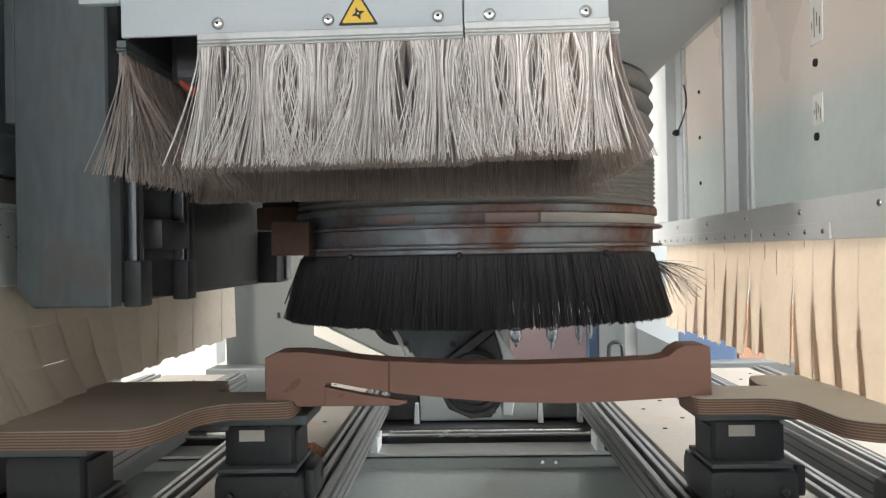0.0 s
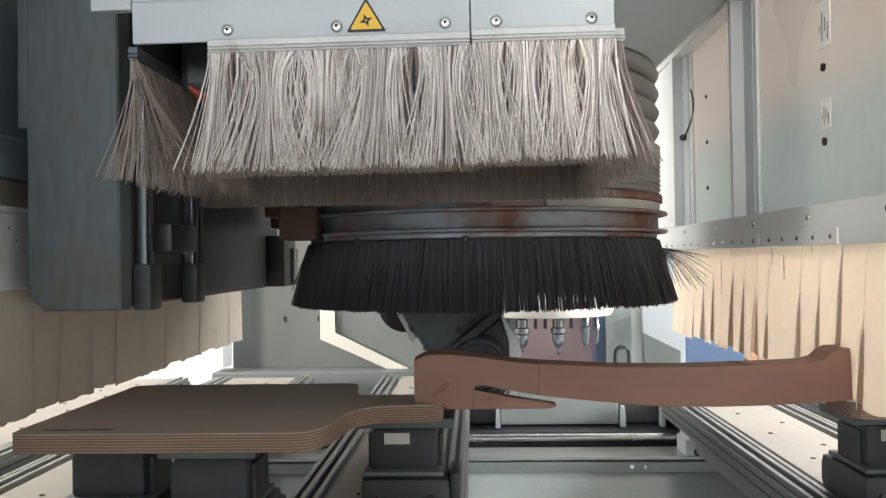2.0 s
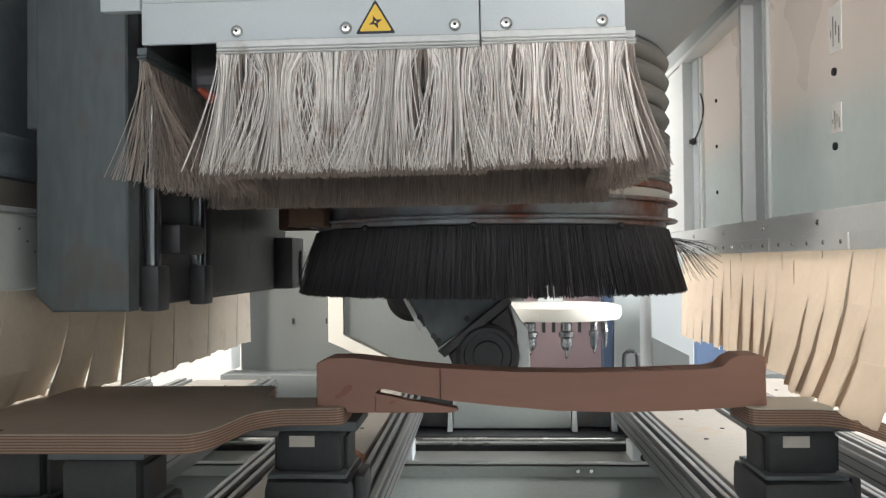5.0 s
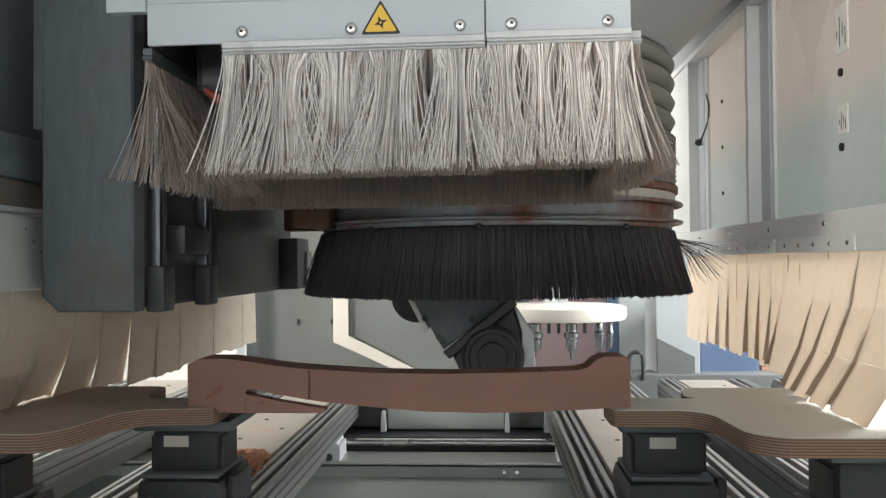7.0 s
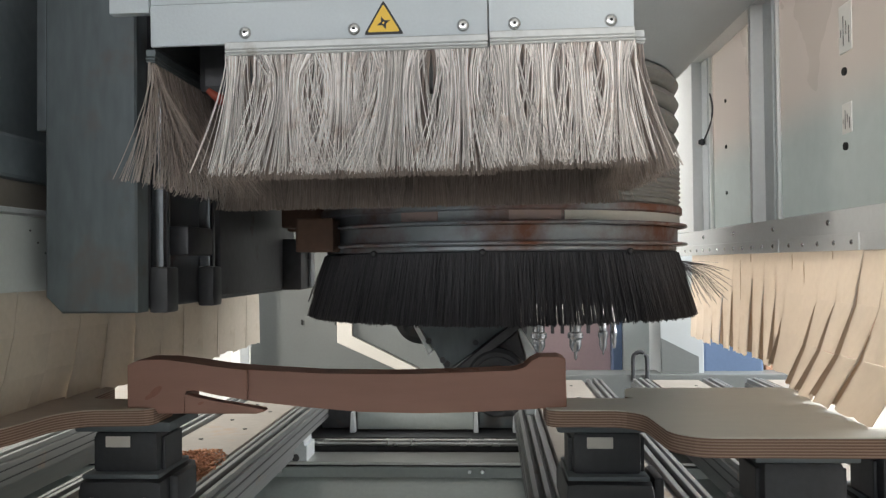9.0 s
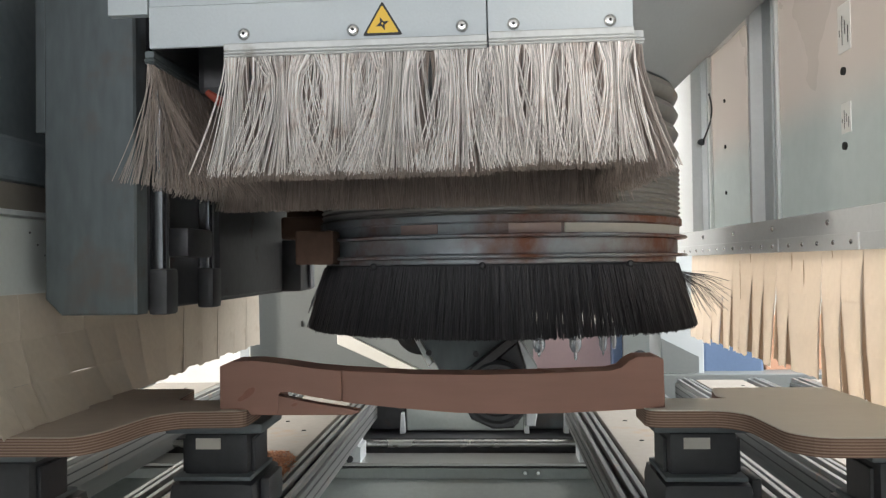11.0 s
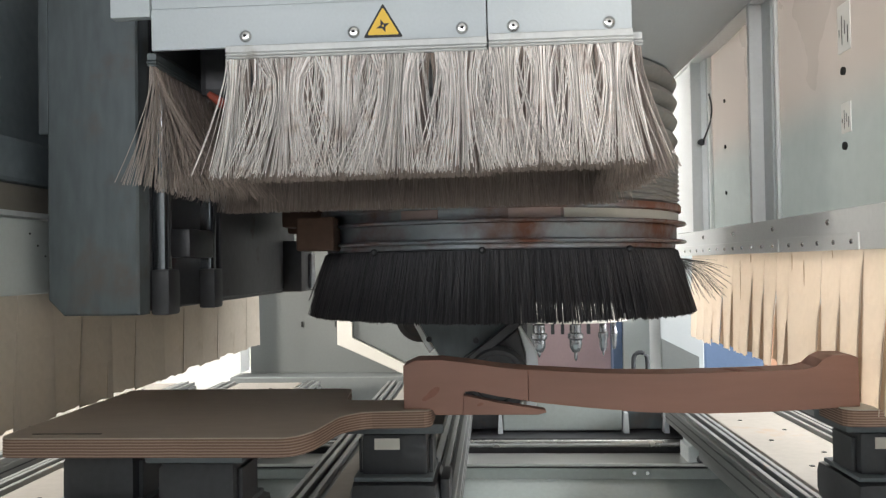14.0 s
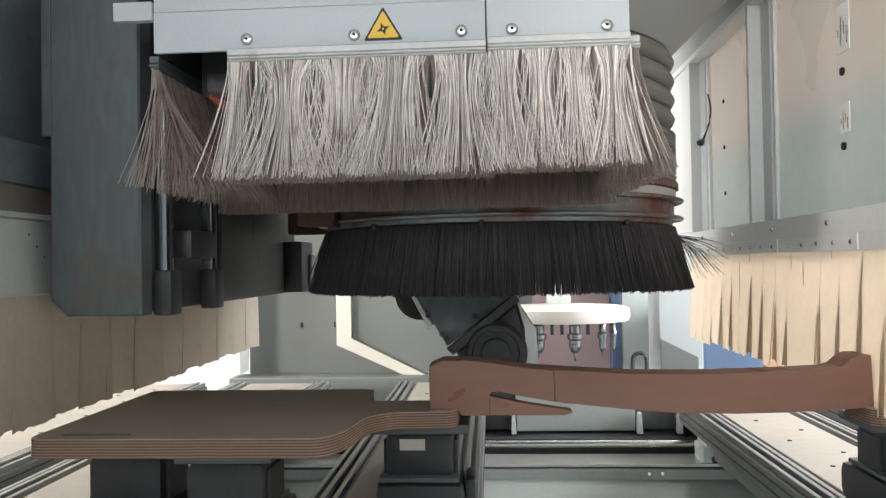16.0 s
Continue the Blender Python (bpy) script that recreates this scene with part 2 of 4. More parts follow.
M = {
    "paint": surf("grey_blue_paint", (0.50, 0.545, 0.57), 0.42, 0, 0.05, 5, 260, 0.10),
    "duct": surf("light_grey_paint", (0.46, 0.49, 0.50), 0.45, 0, 0.06, 4, 200, 0.04),
    "white": surf("white_paint", (0.82, 0.83, 0.82), 0.45, 0, 0.05, 4, 120, 0.03),
    "cream": surf("cream_paint", (0.66, 0.63, 0.57), 0.5, 0, 0.05, 4, 120, 0.03),
    "pale": surf("pale_green_grey_paint", (0.55, 0.585, 0.57), 0.45, 0, 0.06, 3, 120, 0.03),
    "iron": surf("machined_iron", (0.125, 0.145, 0.152), 0.5, 0.4, 0.30, 5, 70, 0.05, dust=0.34, dust_col=(0.15, 0.13, 0.115),
                 stretch=(1, 1, 0.25)),
    "dark_iron": surf("dark_greasy_iron", (0.06, 0.06, 0.064), 0.42, 0.3, 0.3, 6, 60, 0.08, dust=0.22, dust_col=(0.12, 0.065, 0.04)),
    "rail": surf("hardened_rail_steel", (0.30, 0.31, 0.33), 0.22, 0.95, 0.08, 6, 90, 0.02),
    "alu": surf("aluminium", (0.26, 0.265, 0.26), 0.40, 0.55, 0.08, 6, 130, 0.03, dust=0.18, stretch=(1, 0.1, 1)),
    "steel": surf("bright_steel", (0.62, 0.62, 0.61), 0.25, 0.95, 0.06, 8, 150, 0.02),
    "black": surf("black_plastic", (0.040, 0.042, 0.047), 0.5, 0, 0.25, 10, 120, 0.04, dust=0.10, dust_col=(0.20, 0.13, 0.09)),
    "pod_top": surf("grey_rubber", (0.12, 0.14, 0.15), 0.65, 0, 0.12, 12, 150, 0.04, dust=0.15),
    "rust": surf("rusty_grey_steel", (0.36, 0.39, 0.42), 0.34, 0.4, 0.12, 3, 60, 0.05, dust=0.64, dust_col=(0.22, 0.095, 0.06)),
    "brown_iron": surf("brown_rusted_iron", (0.11, 0.06, 0.04), 0.75, 0.1, 0.3, 7, 70, 0.1, dust=0.3, dust_col=(0.20, 0.085, 0.045)),
    "rubber": surf("dusty_rubber_sleeve", (0.30, 0.29, 0.27), 0.55, 0, 0.15, 6, 60, 0.05, dust=0.35, dust_col=(0.42, 0.31, 0.23)),
    "bristle": surf("grey_nylon_bristle", (0.88, 0.815, 0.78), 0.5, 0, 0.16, 14, 80, 0, island=0.42, dust=0.34, dust_col=(0.46, 0.33, 0.26)),
    "bristle_darker": surf("darker_nylon_bristle", (0.45, 0.385, 0.35), 0.6, 0, 0.12, 9, 80, 0, island=0.25),
    # dusty brown, darkened further so the gaps between tufts carry shade in colour
    "bristle_rear": surf("dusty_shaded_bristle", (0.34, 0.275, 0.24), 0.65, 0, 0.15, 9, 80, 0, island=0.3),
    "bristle_black": surf("black_nylon_bristle", (0.085, 0.082, 0.088), 0.6, 0, 0.1, 9, 80, 0, island=0.4, spec=0.25),
    "brush_band": surf("dark_brush_band", (0.018, 0.018, 0.019), 0.5, 0.1, 0.2, 8, 80, 0.04, dust=0.15, dust_col=(0.16, 0.085, 0.05)),
    "beech": surf("steamed_beech", (0.298, 0.160, 0.122), 0.6, 0, 0.10, 5, 70, 0.06, stretch=(0.15, 1, 1)),
    "knot": surf("dark_knot_wood", (0.25, 0.115, 0.08), 0.7, 0, 0.2, 20, 120, 0.05),
    "ply_face": surf("plywood_face", (0.42, 0.345, 0.285), 0.65, 0, 0.09, 4, 70, 0.03, dust=0.15, stretch=(0.3, 1, 1),
                     dust_col=(0.46, 0.33, 0.24)),
    # cleaner face; the stronger light on the right jig is in its colour
    "ply_pale": surf("lit_plywood_face", (0.58, 0.575, 0.53), 0.42, 0, 0.06, 4, 70, 0.03, dust=0.08, stretch=(0.3, 1, 1), dust_col=(0.45, 0.34, 0.26)),
    "dust_plate": surf("pinkish_bright_arc", (0.46, 0.34, 0.31), 0.5, 0, 0.1, 6, 80, 0.03, dust=0.3),
    "ply_edge": ply_edge("plywood_edge"),
    "board": surf("dusty_resin_board", (0.27, 0.243, 0.21), 0.7, 0, 0.10, 5, 60, 0.04, dust=0.3, dust_col=(0.33, 0.235, 0.165)),
    "ledge": surf("oily_ground_steel", (0.48, 0.48, 0.46), 0.32, 0.7, 0.12, 9, 120, 0.03, dust=0.12, dust_col=(0.55, 0.5, 0.44), stretch=(0.1, 1, 1)),
    "bed": surf("grey_green_bed_paint", (0.33, 0.365, 0.35), 0.24, 0, 0.08, 3, 90, 0.03),
    "curtain": cloth("cream_curtain_sheeting", (0.77, 0.705, 0.63), 0.44),
    # browner sheeting whose colour holds the shade inside the slits
    "curtain_back": cloth("shaded_curtain_sheeting", (0.55, 0.43, 0.32), 0.25),
    # same sheeting; the left side's weaker light is put into its colour
    "curtain_dim": cloth("dim_curtain_sheeting", (0.56, 0.50, 0.42), 0.14),
    "zinc": surf("galvanised_steel", (0.62, 0.65, 0.66), 0.42, 0.45, 0.10, 7, 90, 0.04, dust=0.08),
    "channel": surf("dull_galvanised_channel", (0.54, 0.55, 0.545), 0.5, 0.3, 0.12, 9, 110, 0.05, dust=0.25, dust_col=(0.33, 0.29, 0.25)),
    "sheet": hall_tinted_sheet("hall_tinted_glazing"),
    # pale back paint darkened: the shade behind the tunnel is in the colour
    "back_paint": surf("shaded_green_grey_paint", (0.165, 0.177, 0.174), 0.5, 0, 0.07, 3, 120, 0.03),
    "hole": surf("black_hole", (0.01, 0.01, 0.01), 0.8, 0, 0.1, 9, 90, 0),
    "yellow": surf("yellow_sign_enamel", (0.80, 0.50, 0.03), 0.4, 0, 0.04, 9, 90, 0),
    "ink": surf("black_print", (0.012, 0.012, 0.012), 0.5, 0, 0.1, 9, 90, 0),
    "paper": surf("white_paper", (0.75, 0.74, 0.71), 0.6, 0, 0.04, 9, 90, 0),
    "sawdust": surf("red_brown_sawdust", (0.42, 0.20, 0.11), 0.95, 0, 0.3, 40, 300, 0.3, island=0.3),
    "pink": surf("mauve_panel", (0.55, 0.40, 0.42), 0.5, 0, 0.06, 4, 80, 0.02),
    "blue": surf("blue_paint", (0.10, 0.15, 0.25), 0.45, 0, 0.08, 4, 80, 0.02),
    "navy": surf("dark_blue_paint", (0.18, 0.215, 0.24), 0.45, 0, 0.2, 4, 60, 0.03),
    "carton": surf("raw_timber", (0.50, 0.27, 0.17), 0.75, 0, 0.12, 4, 50, 0.04, stretch=(1, 0.2, 1)),
    "concrete": surf("concrete", (0.50, 0.49, 0.46), 0.8, 0, 0.10, 1.5, 30, 0.05),
    "plaster": surf("hall_plaster", (0.62, 0.61, 0.58), 0.85, 0, 0.05, 1.5, 30, 0.03),
    "red": surf("dull_red_plastic", (0.30, 0.06, 0.035), 0.5, 0, 0.1, 6, 80, 0.03),
}

# ---- building helpers ----
ORG = {}


def thing(name, loc, label, category="", group="", kind=""):
    ob = new(name)
    ob.empty_display_size = 0.05
    ob.location = loc
    ORG[ob.name] = Vector(loc)
    return tagged(ob, label, category, group, kind)


def part(name, bm, material, parent=None, label="", origin=None, smooth=False):
    """Links a bmesh given in world places as one mesh, under a thing or a part."""
    base = ORG[parent.name] if parent else Vector((0, 0, 0))
    o = Vector(origin) if origin is not None else base
    bmesh.ops.recalc_face_normals(bm, faces=bm.faces)
    bm.transform(Matrix.Translation(-o))
    me = bpy.data.meshes.new(name)
    bm.to_mesh(me)
    bm.free()
    mats = material if isinstance(material, (list, tuple)) else [material]
    for k in mats:
        me.materials.append(M[k])
    if smooth:
        for f in me.polygons:
            f.use_smooth = True
        me.set_sharp_from_angle(angle=radians(38))
    ob = new(name, me)
    ORG[ob.name] = o
    if parent:
        ob.parent = parent
    ob.location = o - base
    return tagged(ob, label)


def box(bm, x0, x1, y0, y1, z0, z1, bev=0.0, turn=None):
    """A box, its edges rounded by bev; turn: a matrix about its middle."""
    c = Vector(((x0 + x1) / 2, (y0 + y1) / 2, (z0 + z1) / 2))
    m = Matrix.Translation(c) @ (turn or Matrix()) @ Matrix.Diagonal((abs(x1 - x0), abs(y1 - y0), abs(z1 - z0), 1))
    r = bmesh.ops.create_cube(bm, size=1, matrix=m)
    if bev:
        es = list({e for v in r["verts"] for e in v.link_edges})
        bmesh.ops.bevel(bm, geom=es, offset=bev, segments=2, affect="EDGES", profile=0.6)
    return bm


def B(*a, **k):
    return box(bmesh.new(), *a, **k)


def prism(bm, outline, a0, a1, axis="z", bev=0.0, mat_side=0):
    """An outline pushed along an axis. axis z: outline in x, y; y: in x, z; x: in y, z."""
    def at3(u, v, w):
        return {"z": (u, v, w), "y": (u, w, v), "x": (w, u, v)}[axis]
    lo = [bm.verts.new(at3(u, v, a0)) for u, v in outline]
    hi = [bm.verts.new(at3(u, v, a1)) for u, v in outline]
    caps = [bm.faces.new(lo), bm.faces.new(hi)]
    n = len(outline)
    for i in range(n):
        f = bm.faces.new((lo[i], lo[(i + 1) % n], hi[(i + 1) % n], hi[i]))
        f.material_index = mat_side
    if bev:
        es = [e for f in caps for e in f.edges]
        bmesh.ops.bevel(bm, geom=es, offset=bev, segments=1, affect="EDGES")
    return bm


def lathe(bm, profile, centre, n=64, axis="z"):
    """A profile of (radius, height) turned about an axis through centre; closed on itself where it ends on no axis."""
    rings = []
    cx, cy, cz = centre
    for r, h in profile:
        ring = []
        for i in range(n):
            a = 2 * math.pi * i / n
            c, s = r * math.cos(a), r * math.sin(a)
            p = {"z": (cx + c, cy + s, cz + h), "y": (cx + c, cy + h, cz + s), "x": (cx + h, cy + c, cz + s)}[axis]
            ring.append(bm.verts.new(p))
        rings.append(ring)
    for a, b in zip(rings, rings[1:]):
        for i in range(n):
            bm.faces.new((a[i], a[(i + 1) % n], b[(i + 1) % n], b[i]))
    return bm, rings


def solid_lathe(profile, centre, n=64, axis="z", bm=None):
    bm, rings = lathe(bm or bmesh.new(), profile, centre, n, axis)
    bm.faces.new(rings[0])
    bm.faces.new(rings[-1])
    return bm


def ring_lathe(profile, centre, n=96, axis="z"):
    """A closed hoop: the profile is a closed loop."""
    bm, rings = lathe(bmesh.new(), profile, centre, n, axis)
    a, b = rings[-1], rings[0]
    for i in range(n):
        bm.faces.new((a[i], a[(i + 1) % n], b[(i + 1) % n], b[i]))
    return bm


def tube(bm, pts, r, n=6):
    """A round bar along points."""
    pts = [Vector(p) for p in pts]
    rings = []
    for i, p in enumerate(pts):
        d = (pts[min(i + 1, len(pts) - 1)] - pts[max(i - 1, 0)]).normalized()
        u = d.orthogonal().normalized()
        w = d.cross(u)
        rr = r[i] if isinstance(r, (list, tuple)) else r
        rings.append([bm.verts.new(p + rr * (math.cos(2 * math.pi * k / n) * u + math.sin(2 * math.pi * k / n) * w)) for k in range(n)])
    for a, b in zip(rings, rings[1:]):
        for k in range(n):
            bm.faces.new((a[k], a[(k + 1) % n], b[(k + 1) % n], b[k]))
    bm.faces.new(rings[0])
    bm.faces.new(rings[-1])
    return bm


class Hair:
    """Gathers thin three-sided rods into one mesh."""

    def __init__(self):
        self.v, self.f = [], []

    def rod(self, pts, r):
        base = len(self.v)
        n = len(pts)
        d = Vector(pts[-1]) - Vector(pts[0])
        u = d.orthogonal().normalized()
        w = d.cross(u).normalized()
        a0 = random.random() * 6.3
        offs = [u * math.cos(a0 + k * 2.0944) + w * math.sin(a0 + k * 2.0944) for k in range(3)]
        for i, p in enumerate(pts):
            rr = r * (1 - 0.25 * i / (n - 1))
            for o in offs:
                self.v.append((p[0] + o.x * rr, p[1] + o.y * rr, p[2] + o.z * rr))
        for i in range(n - 1):
            for k in range(3):
                a, b = base + 3 * i + k, base + 3 * i + (k + 1) % 3
                self.f.append((a, b, b + 3, a + 3))
        e = base + 3 * (n - 1)
        self.f.append((e, e + 1, e + 2))

    def make(self, name, material, parent, label=""):
        base = ORG[parent.name]
        me = bpy.data.meshes.new(name)
        me.from_pydata([(x - base.x, y - base.y, z - base.z) for x, y, z in self.v], [], self.f)
        me.materials.append(M[material])
        for f in me.polygons:
            f.use_smooth = True
        ob = new(name, me)
        ob.parent = parent
        ORG[ob.name] = base.copy()
        return tagged(ob, label, kind="stuff")

# ---- the hall and the machine's enclosure ----
FLOOR = -1.15
XL, XR = -0.655, 0.53


def setting(name, bm, material, label):
    return tagged(part(name, bm, material, None, label), kind="structure")


setting("floor", B(-3.4, 3.4, -3.4, 6.0, FLOOR - 0.2, FLOOR), "concrete", "pale dusty concrete hall floor")
roof = bmesh.new()
for x0, x1, y0, y1 in ((-3.4, 3.4, -3.4, 3.2), (-3.4, 0.6, 3.202, 4.2), (1.8, 3.4, 3.202, 4.2), (-3.4, 3.4, 4.202, 6.0)):
    box(roof, x0, x1, y0, y1, 2.5, 2.7)
setting("ceiling", roof, "plaster", "pale hall ceiling with an opening for the added back fill")


def holed_wall(name, axis, at_, a0, a1, w0, w1, label):
    """A hall wall across x or y with one window opening from w0 to w1."""
    bm = bmesh.new()
    for p, q, z0, z1 in ((a0, w0, FLOOR, 2.5), (w1, a1, FLOOR, 2.5), (w0 + 0.002, w1 - 0.002, FLOOR, 0.0), (w0 + 0.002, w1 - 0.002, 1.9, 2.5)):
        if axis == "x":
            box(bm, p, q, at_ - 0.1, at_ + 0.1, z0, z1)
        else:
            box(bm, at_ - 0.1, at_ + 0.1, p, q, z0, z1)
    return setting(name, bm, "plaster", label)


holed_wall("wall_south", "x", -3.5, -3.4, 3.4, -2.4, 1.2, "plastered hall wall with a wide opening for the front fill")
holed_wall("wall_west", "y", -3.5, -3.6, 6.2, -3.3, 3.4, "plastered hall wall with a bright window")
holed_wall("wall_east", "y", 3.5, -3.6, 6.2, 0.4, 4.0, "plastered hall wall with a window")
setting("wall_north", B(-3.4, 3.4, 6.0, 6.2, FLOOR, 2.5), "plaster", "plastered hall wall behind the machine")


def enclosure_side(name, x, out, label):
    """One sheet-metal side of the machine's tunnel, above its curtain."""
    return thing(name, (x, 1.6, 0.0), label, "machine panel", kind="structure")


# right side: sheet wall with a framed recess, clamp strip and rivets
side_r = enclosure_side("enclosure_wall_right", XR, 1, "framed side of the machine tunnel with frosted glazing")
part("pane", B(XR + 0.035, XR + 0.045, 0.2, 2.16, 0.07, 0.53), "sheet", side_r, "frosted pane, blurred hall painted in: fawn above, bluish below")
part("lower_rail", B(XR - 0.004, XR + 0.05, 0.2, 2.5, 0.020, 0.074, 0.002), "white", side_r)
part("upper_rail", B(XR - 0.004, XR + 0.05, 0.2, 2.5, 0.515, 0.53, 0.002), "white", side_r)
part("upper_sheet", B(XR + 0.0, XR + 0.04, 0.2, 2.5, 0.53, 1.2), "duct", side_r)
part("post", B(XR - 0.003, XR + 0.04, 2.165, 2.195, 0.074, 0.515, 0.002), "white", side_r)
part("post", B(XR - 0.003, XR + 0.04, 1.68, 1.695, 0.074, 0.515, 0.0015), "white", side_r)
part("channel", B(XR + 0.022, XR + 0.034, 1.628, 1.678, 0.076, 0.513), "zinc", side_r)
part("seam", tube(bmesh.new(), [(XR + 0.03, 1.622, 0.076), (XR + 0.03, 1.622, 0.513)], 0.005), "white", side_r)
part("channel", B(XR + 0.022, XR + 0.034, 2.11, 2.163, 0.076, 0.513), "zinc", side_r)
part("seam", tube(bmesh.new(), [(XR + 0.03, 2.105, 0.076), (XR + 0.03, 2.105, 0.513)], 0.005), "white", side_r)
part("end_sheet", B(XR + 0.0, XR + 0.03, 2.196, 2.5, 0.076, 0.513), "white", side_r)
for y0, y1 in ((1.2, 1.52), (0.3, 1.193), (1.527, 2.35)):
    part("clamp_strip", B(XR - 0.0075, XR - 0.0042, y0, y1, 0.012, 0.037, 0.001), "white", side_r)


def rivet(y, z, x=XR - 0.0075, r=0.0042, parent=side_r):
    bm = solid_lathe([(r, 0), (r * 0.9, -r * 0.35), (r * 0.45, -r * 0.62)], (x, y, z), 10, "x")
    return part("rivet", bm, "steel", parent, smooth=True)


for i in range(17):
    rivet(1.22 + 0.0625 * i + (0.02 if i > 4 else 0), 0.024)
for y in (1.06, 1.31, 1.56, 1.81, 2.06):
    rivet(y, 0.056, XR - 0.004, 0.0052)
for y, z in ((1.331, 0.297), (1.331, 0.178), (1.331, 0.42)):
    part("hole", solid_lathe([(0.0065, 0), (0.0065, -0.004)], (XR + 0.0352, y, z), 14, "x"), "hole", side_r)
for z in (0.16, 0.27, 0.38):
    part("hole", solid_lathe([(0.0045, 0), (0.0045, -0.003)], (XR + 0.0352, 1.99, z), 12, "x"), "hole", side_r)


def notice(y0, y1, z0, z1, lines, label):
    t = thing("notice", (XR + 0.035, (y0 + y1) / 2, z0), label, "sticker")
    part("sheet_of_paper", B(XR + 0.0335, XR + 0.035, y0, y1, z0, z1), "paper", t)
    for k in range(lines):
        y = y0 + (y1 - y0) * (k + 0.7) / (lines + 0.4)
        part("print_bar", B(XR + 0.0327, XR + 0.0333, y, y + (y1 - y0) * 0.03, z0 + (z1 - z0) * (0.15 + 0.2 * (k % 2)), z0 + (z1 - z0) * (0.5 + 0.13 * (k % 3))), "ink", t)
    return t


notice(1.304, 1.349, 0.327, 0.404, 4, "white printed notice stuck on the galvanised sheet")
notice(1.309, 1.343, 0.198, 0.246, 4, "small cream notice with lines of print")

cable = thing("sensor_cable", (XR + 0.02, 2.05, 0.30), "thin black cable hanging down to a plug", "cable")
part("wire", tube(bmesh.new(), [(XR + 0.02, 2.075 - 0.03 * math.sin(i / 9 * 3.0) + 0.075 * (i / 9) ** 3, 0.415 - 0.11 * i / 9) for i in range(10)],
                  0.0022), "black", cable)
part("plug", solid_lathe([(0.008, 0), (0.009, -0.006), (0.005, -0.014)], (XR + 0.02, 2.135, 0.303), 12, "x"), "black", cable)

# left side
side_l = enclosure_side("enclosure_wall_left", XL, -1, "grey sheet side of the machine tunnel with a dark girder above")
part("lower_panel", B(XL - 0.03, XL, 0.99, 2.28, -0.035, 0.072, 0.002), "pale", side_l, "pale riveted panel")
part("ledge", B(XL - 0.05, XL + 0.006, 0.99, 2.28, 0.0745, 0.082, 0.001), "zinc", side_l)
part("dusty_strip", B(XL - 0.06, XL - 0.03, 0.99, 2.28, 0.083, 0.125), "board", side_l)
part("girder", B(XL - 0.10, XL - 0.02, 0.99, 2.28, 0.126, 0.19, 0.006), "navy", side_l)
part("upper_panel", B(XL - 0.10, XL - 0.05, 0.99, 2.28, 0.192, 0.6), "navy", side_l, "dark blue shaded upper panel")
# unseen panel added to keep light off the left jig and column
part("shade_panel", B(XL - 0.135, XL, 0.25, 0.985, -0.19, 1.2, 0.002), "duct", side_l)
for y, z in ((1.15, 0.035), (1.17, 0.02), (1.20, 0.0), (1.13, 0.052), (1.19, 0.05)):
    part("screw", solid_lathe([(0.0016, 0), (0.0012, 0.0012)], (XL, y, z), 8, "x"), "ink", side_l)

# out of view, added to stop light falling into the tunnel from above
setting("top_light_block", B(-0.9, 1.3, 0.35, 2.5, 1.21, 1.25), "duct", "unseen grey sheet added over the tunnel to block top light")


# added behind the lens to shade the table and bed from the front
setting("front_light_block", B(-2.3, 1.3, -0.36, -0.3, FLOOR, 0.30), "duct", "unseen grey sheet added to keep front light off the table")


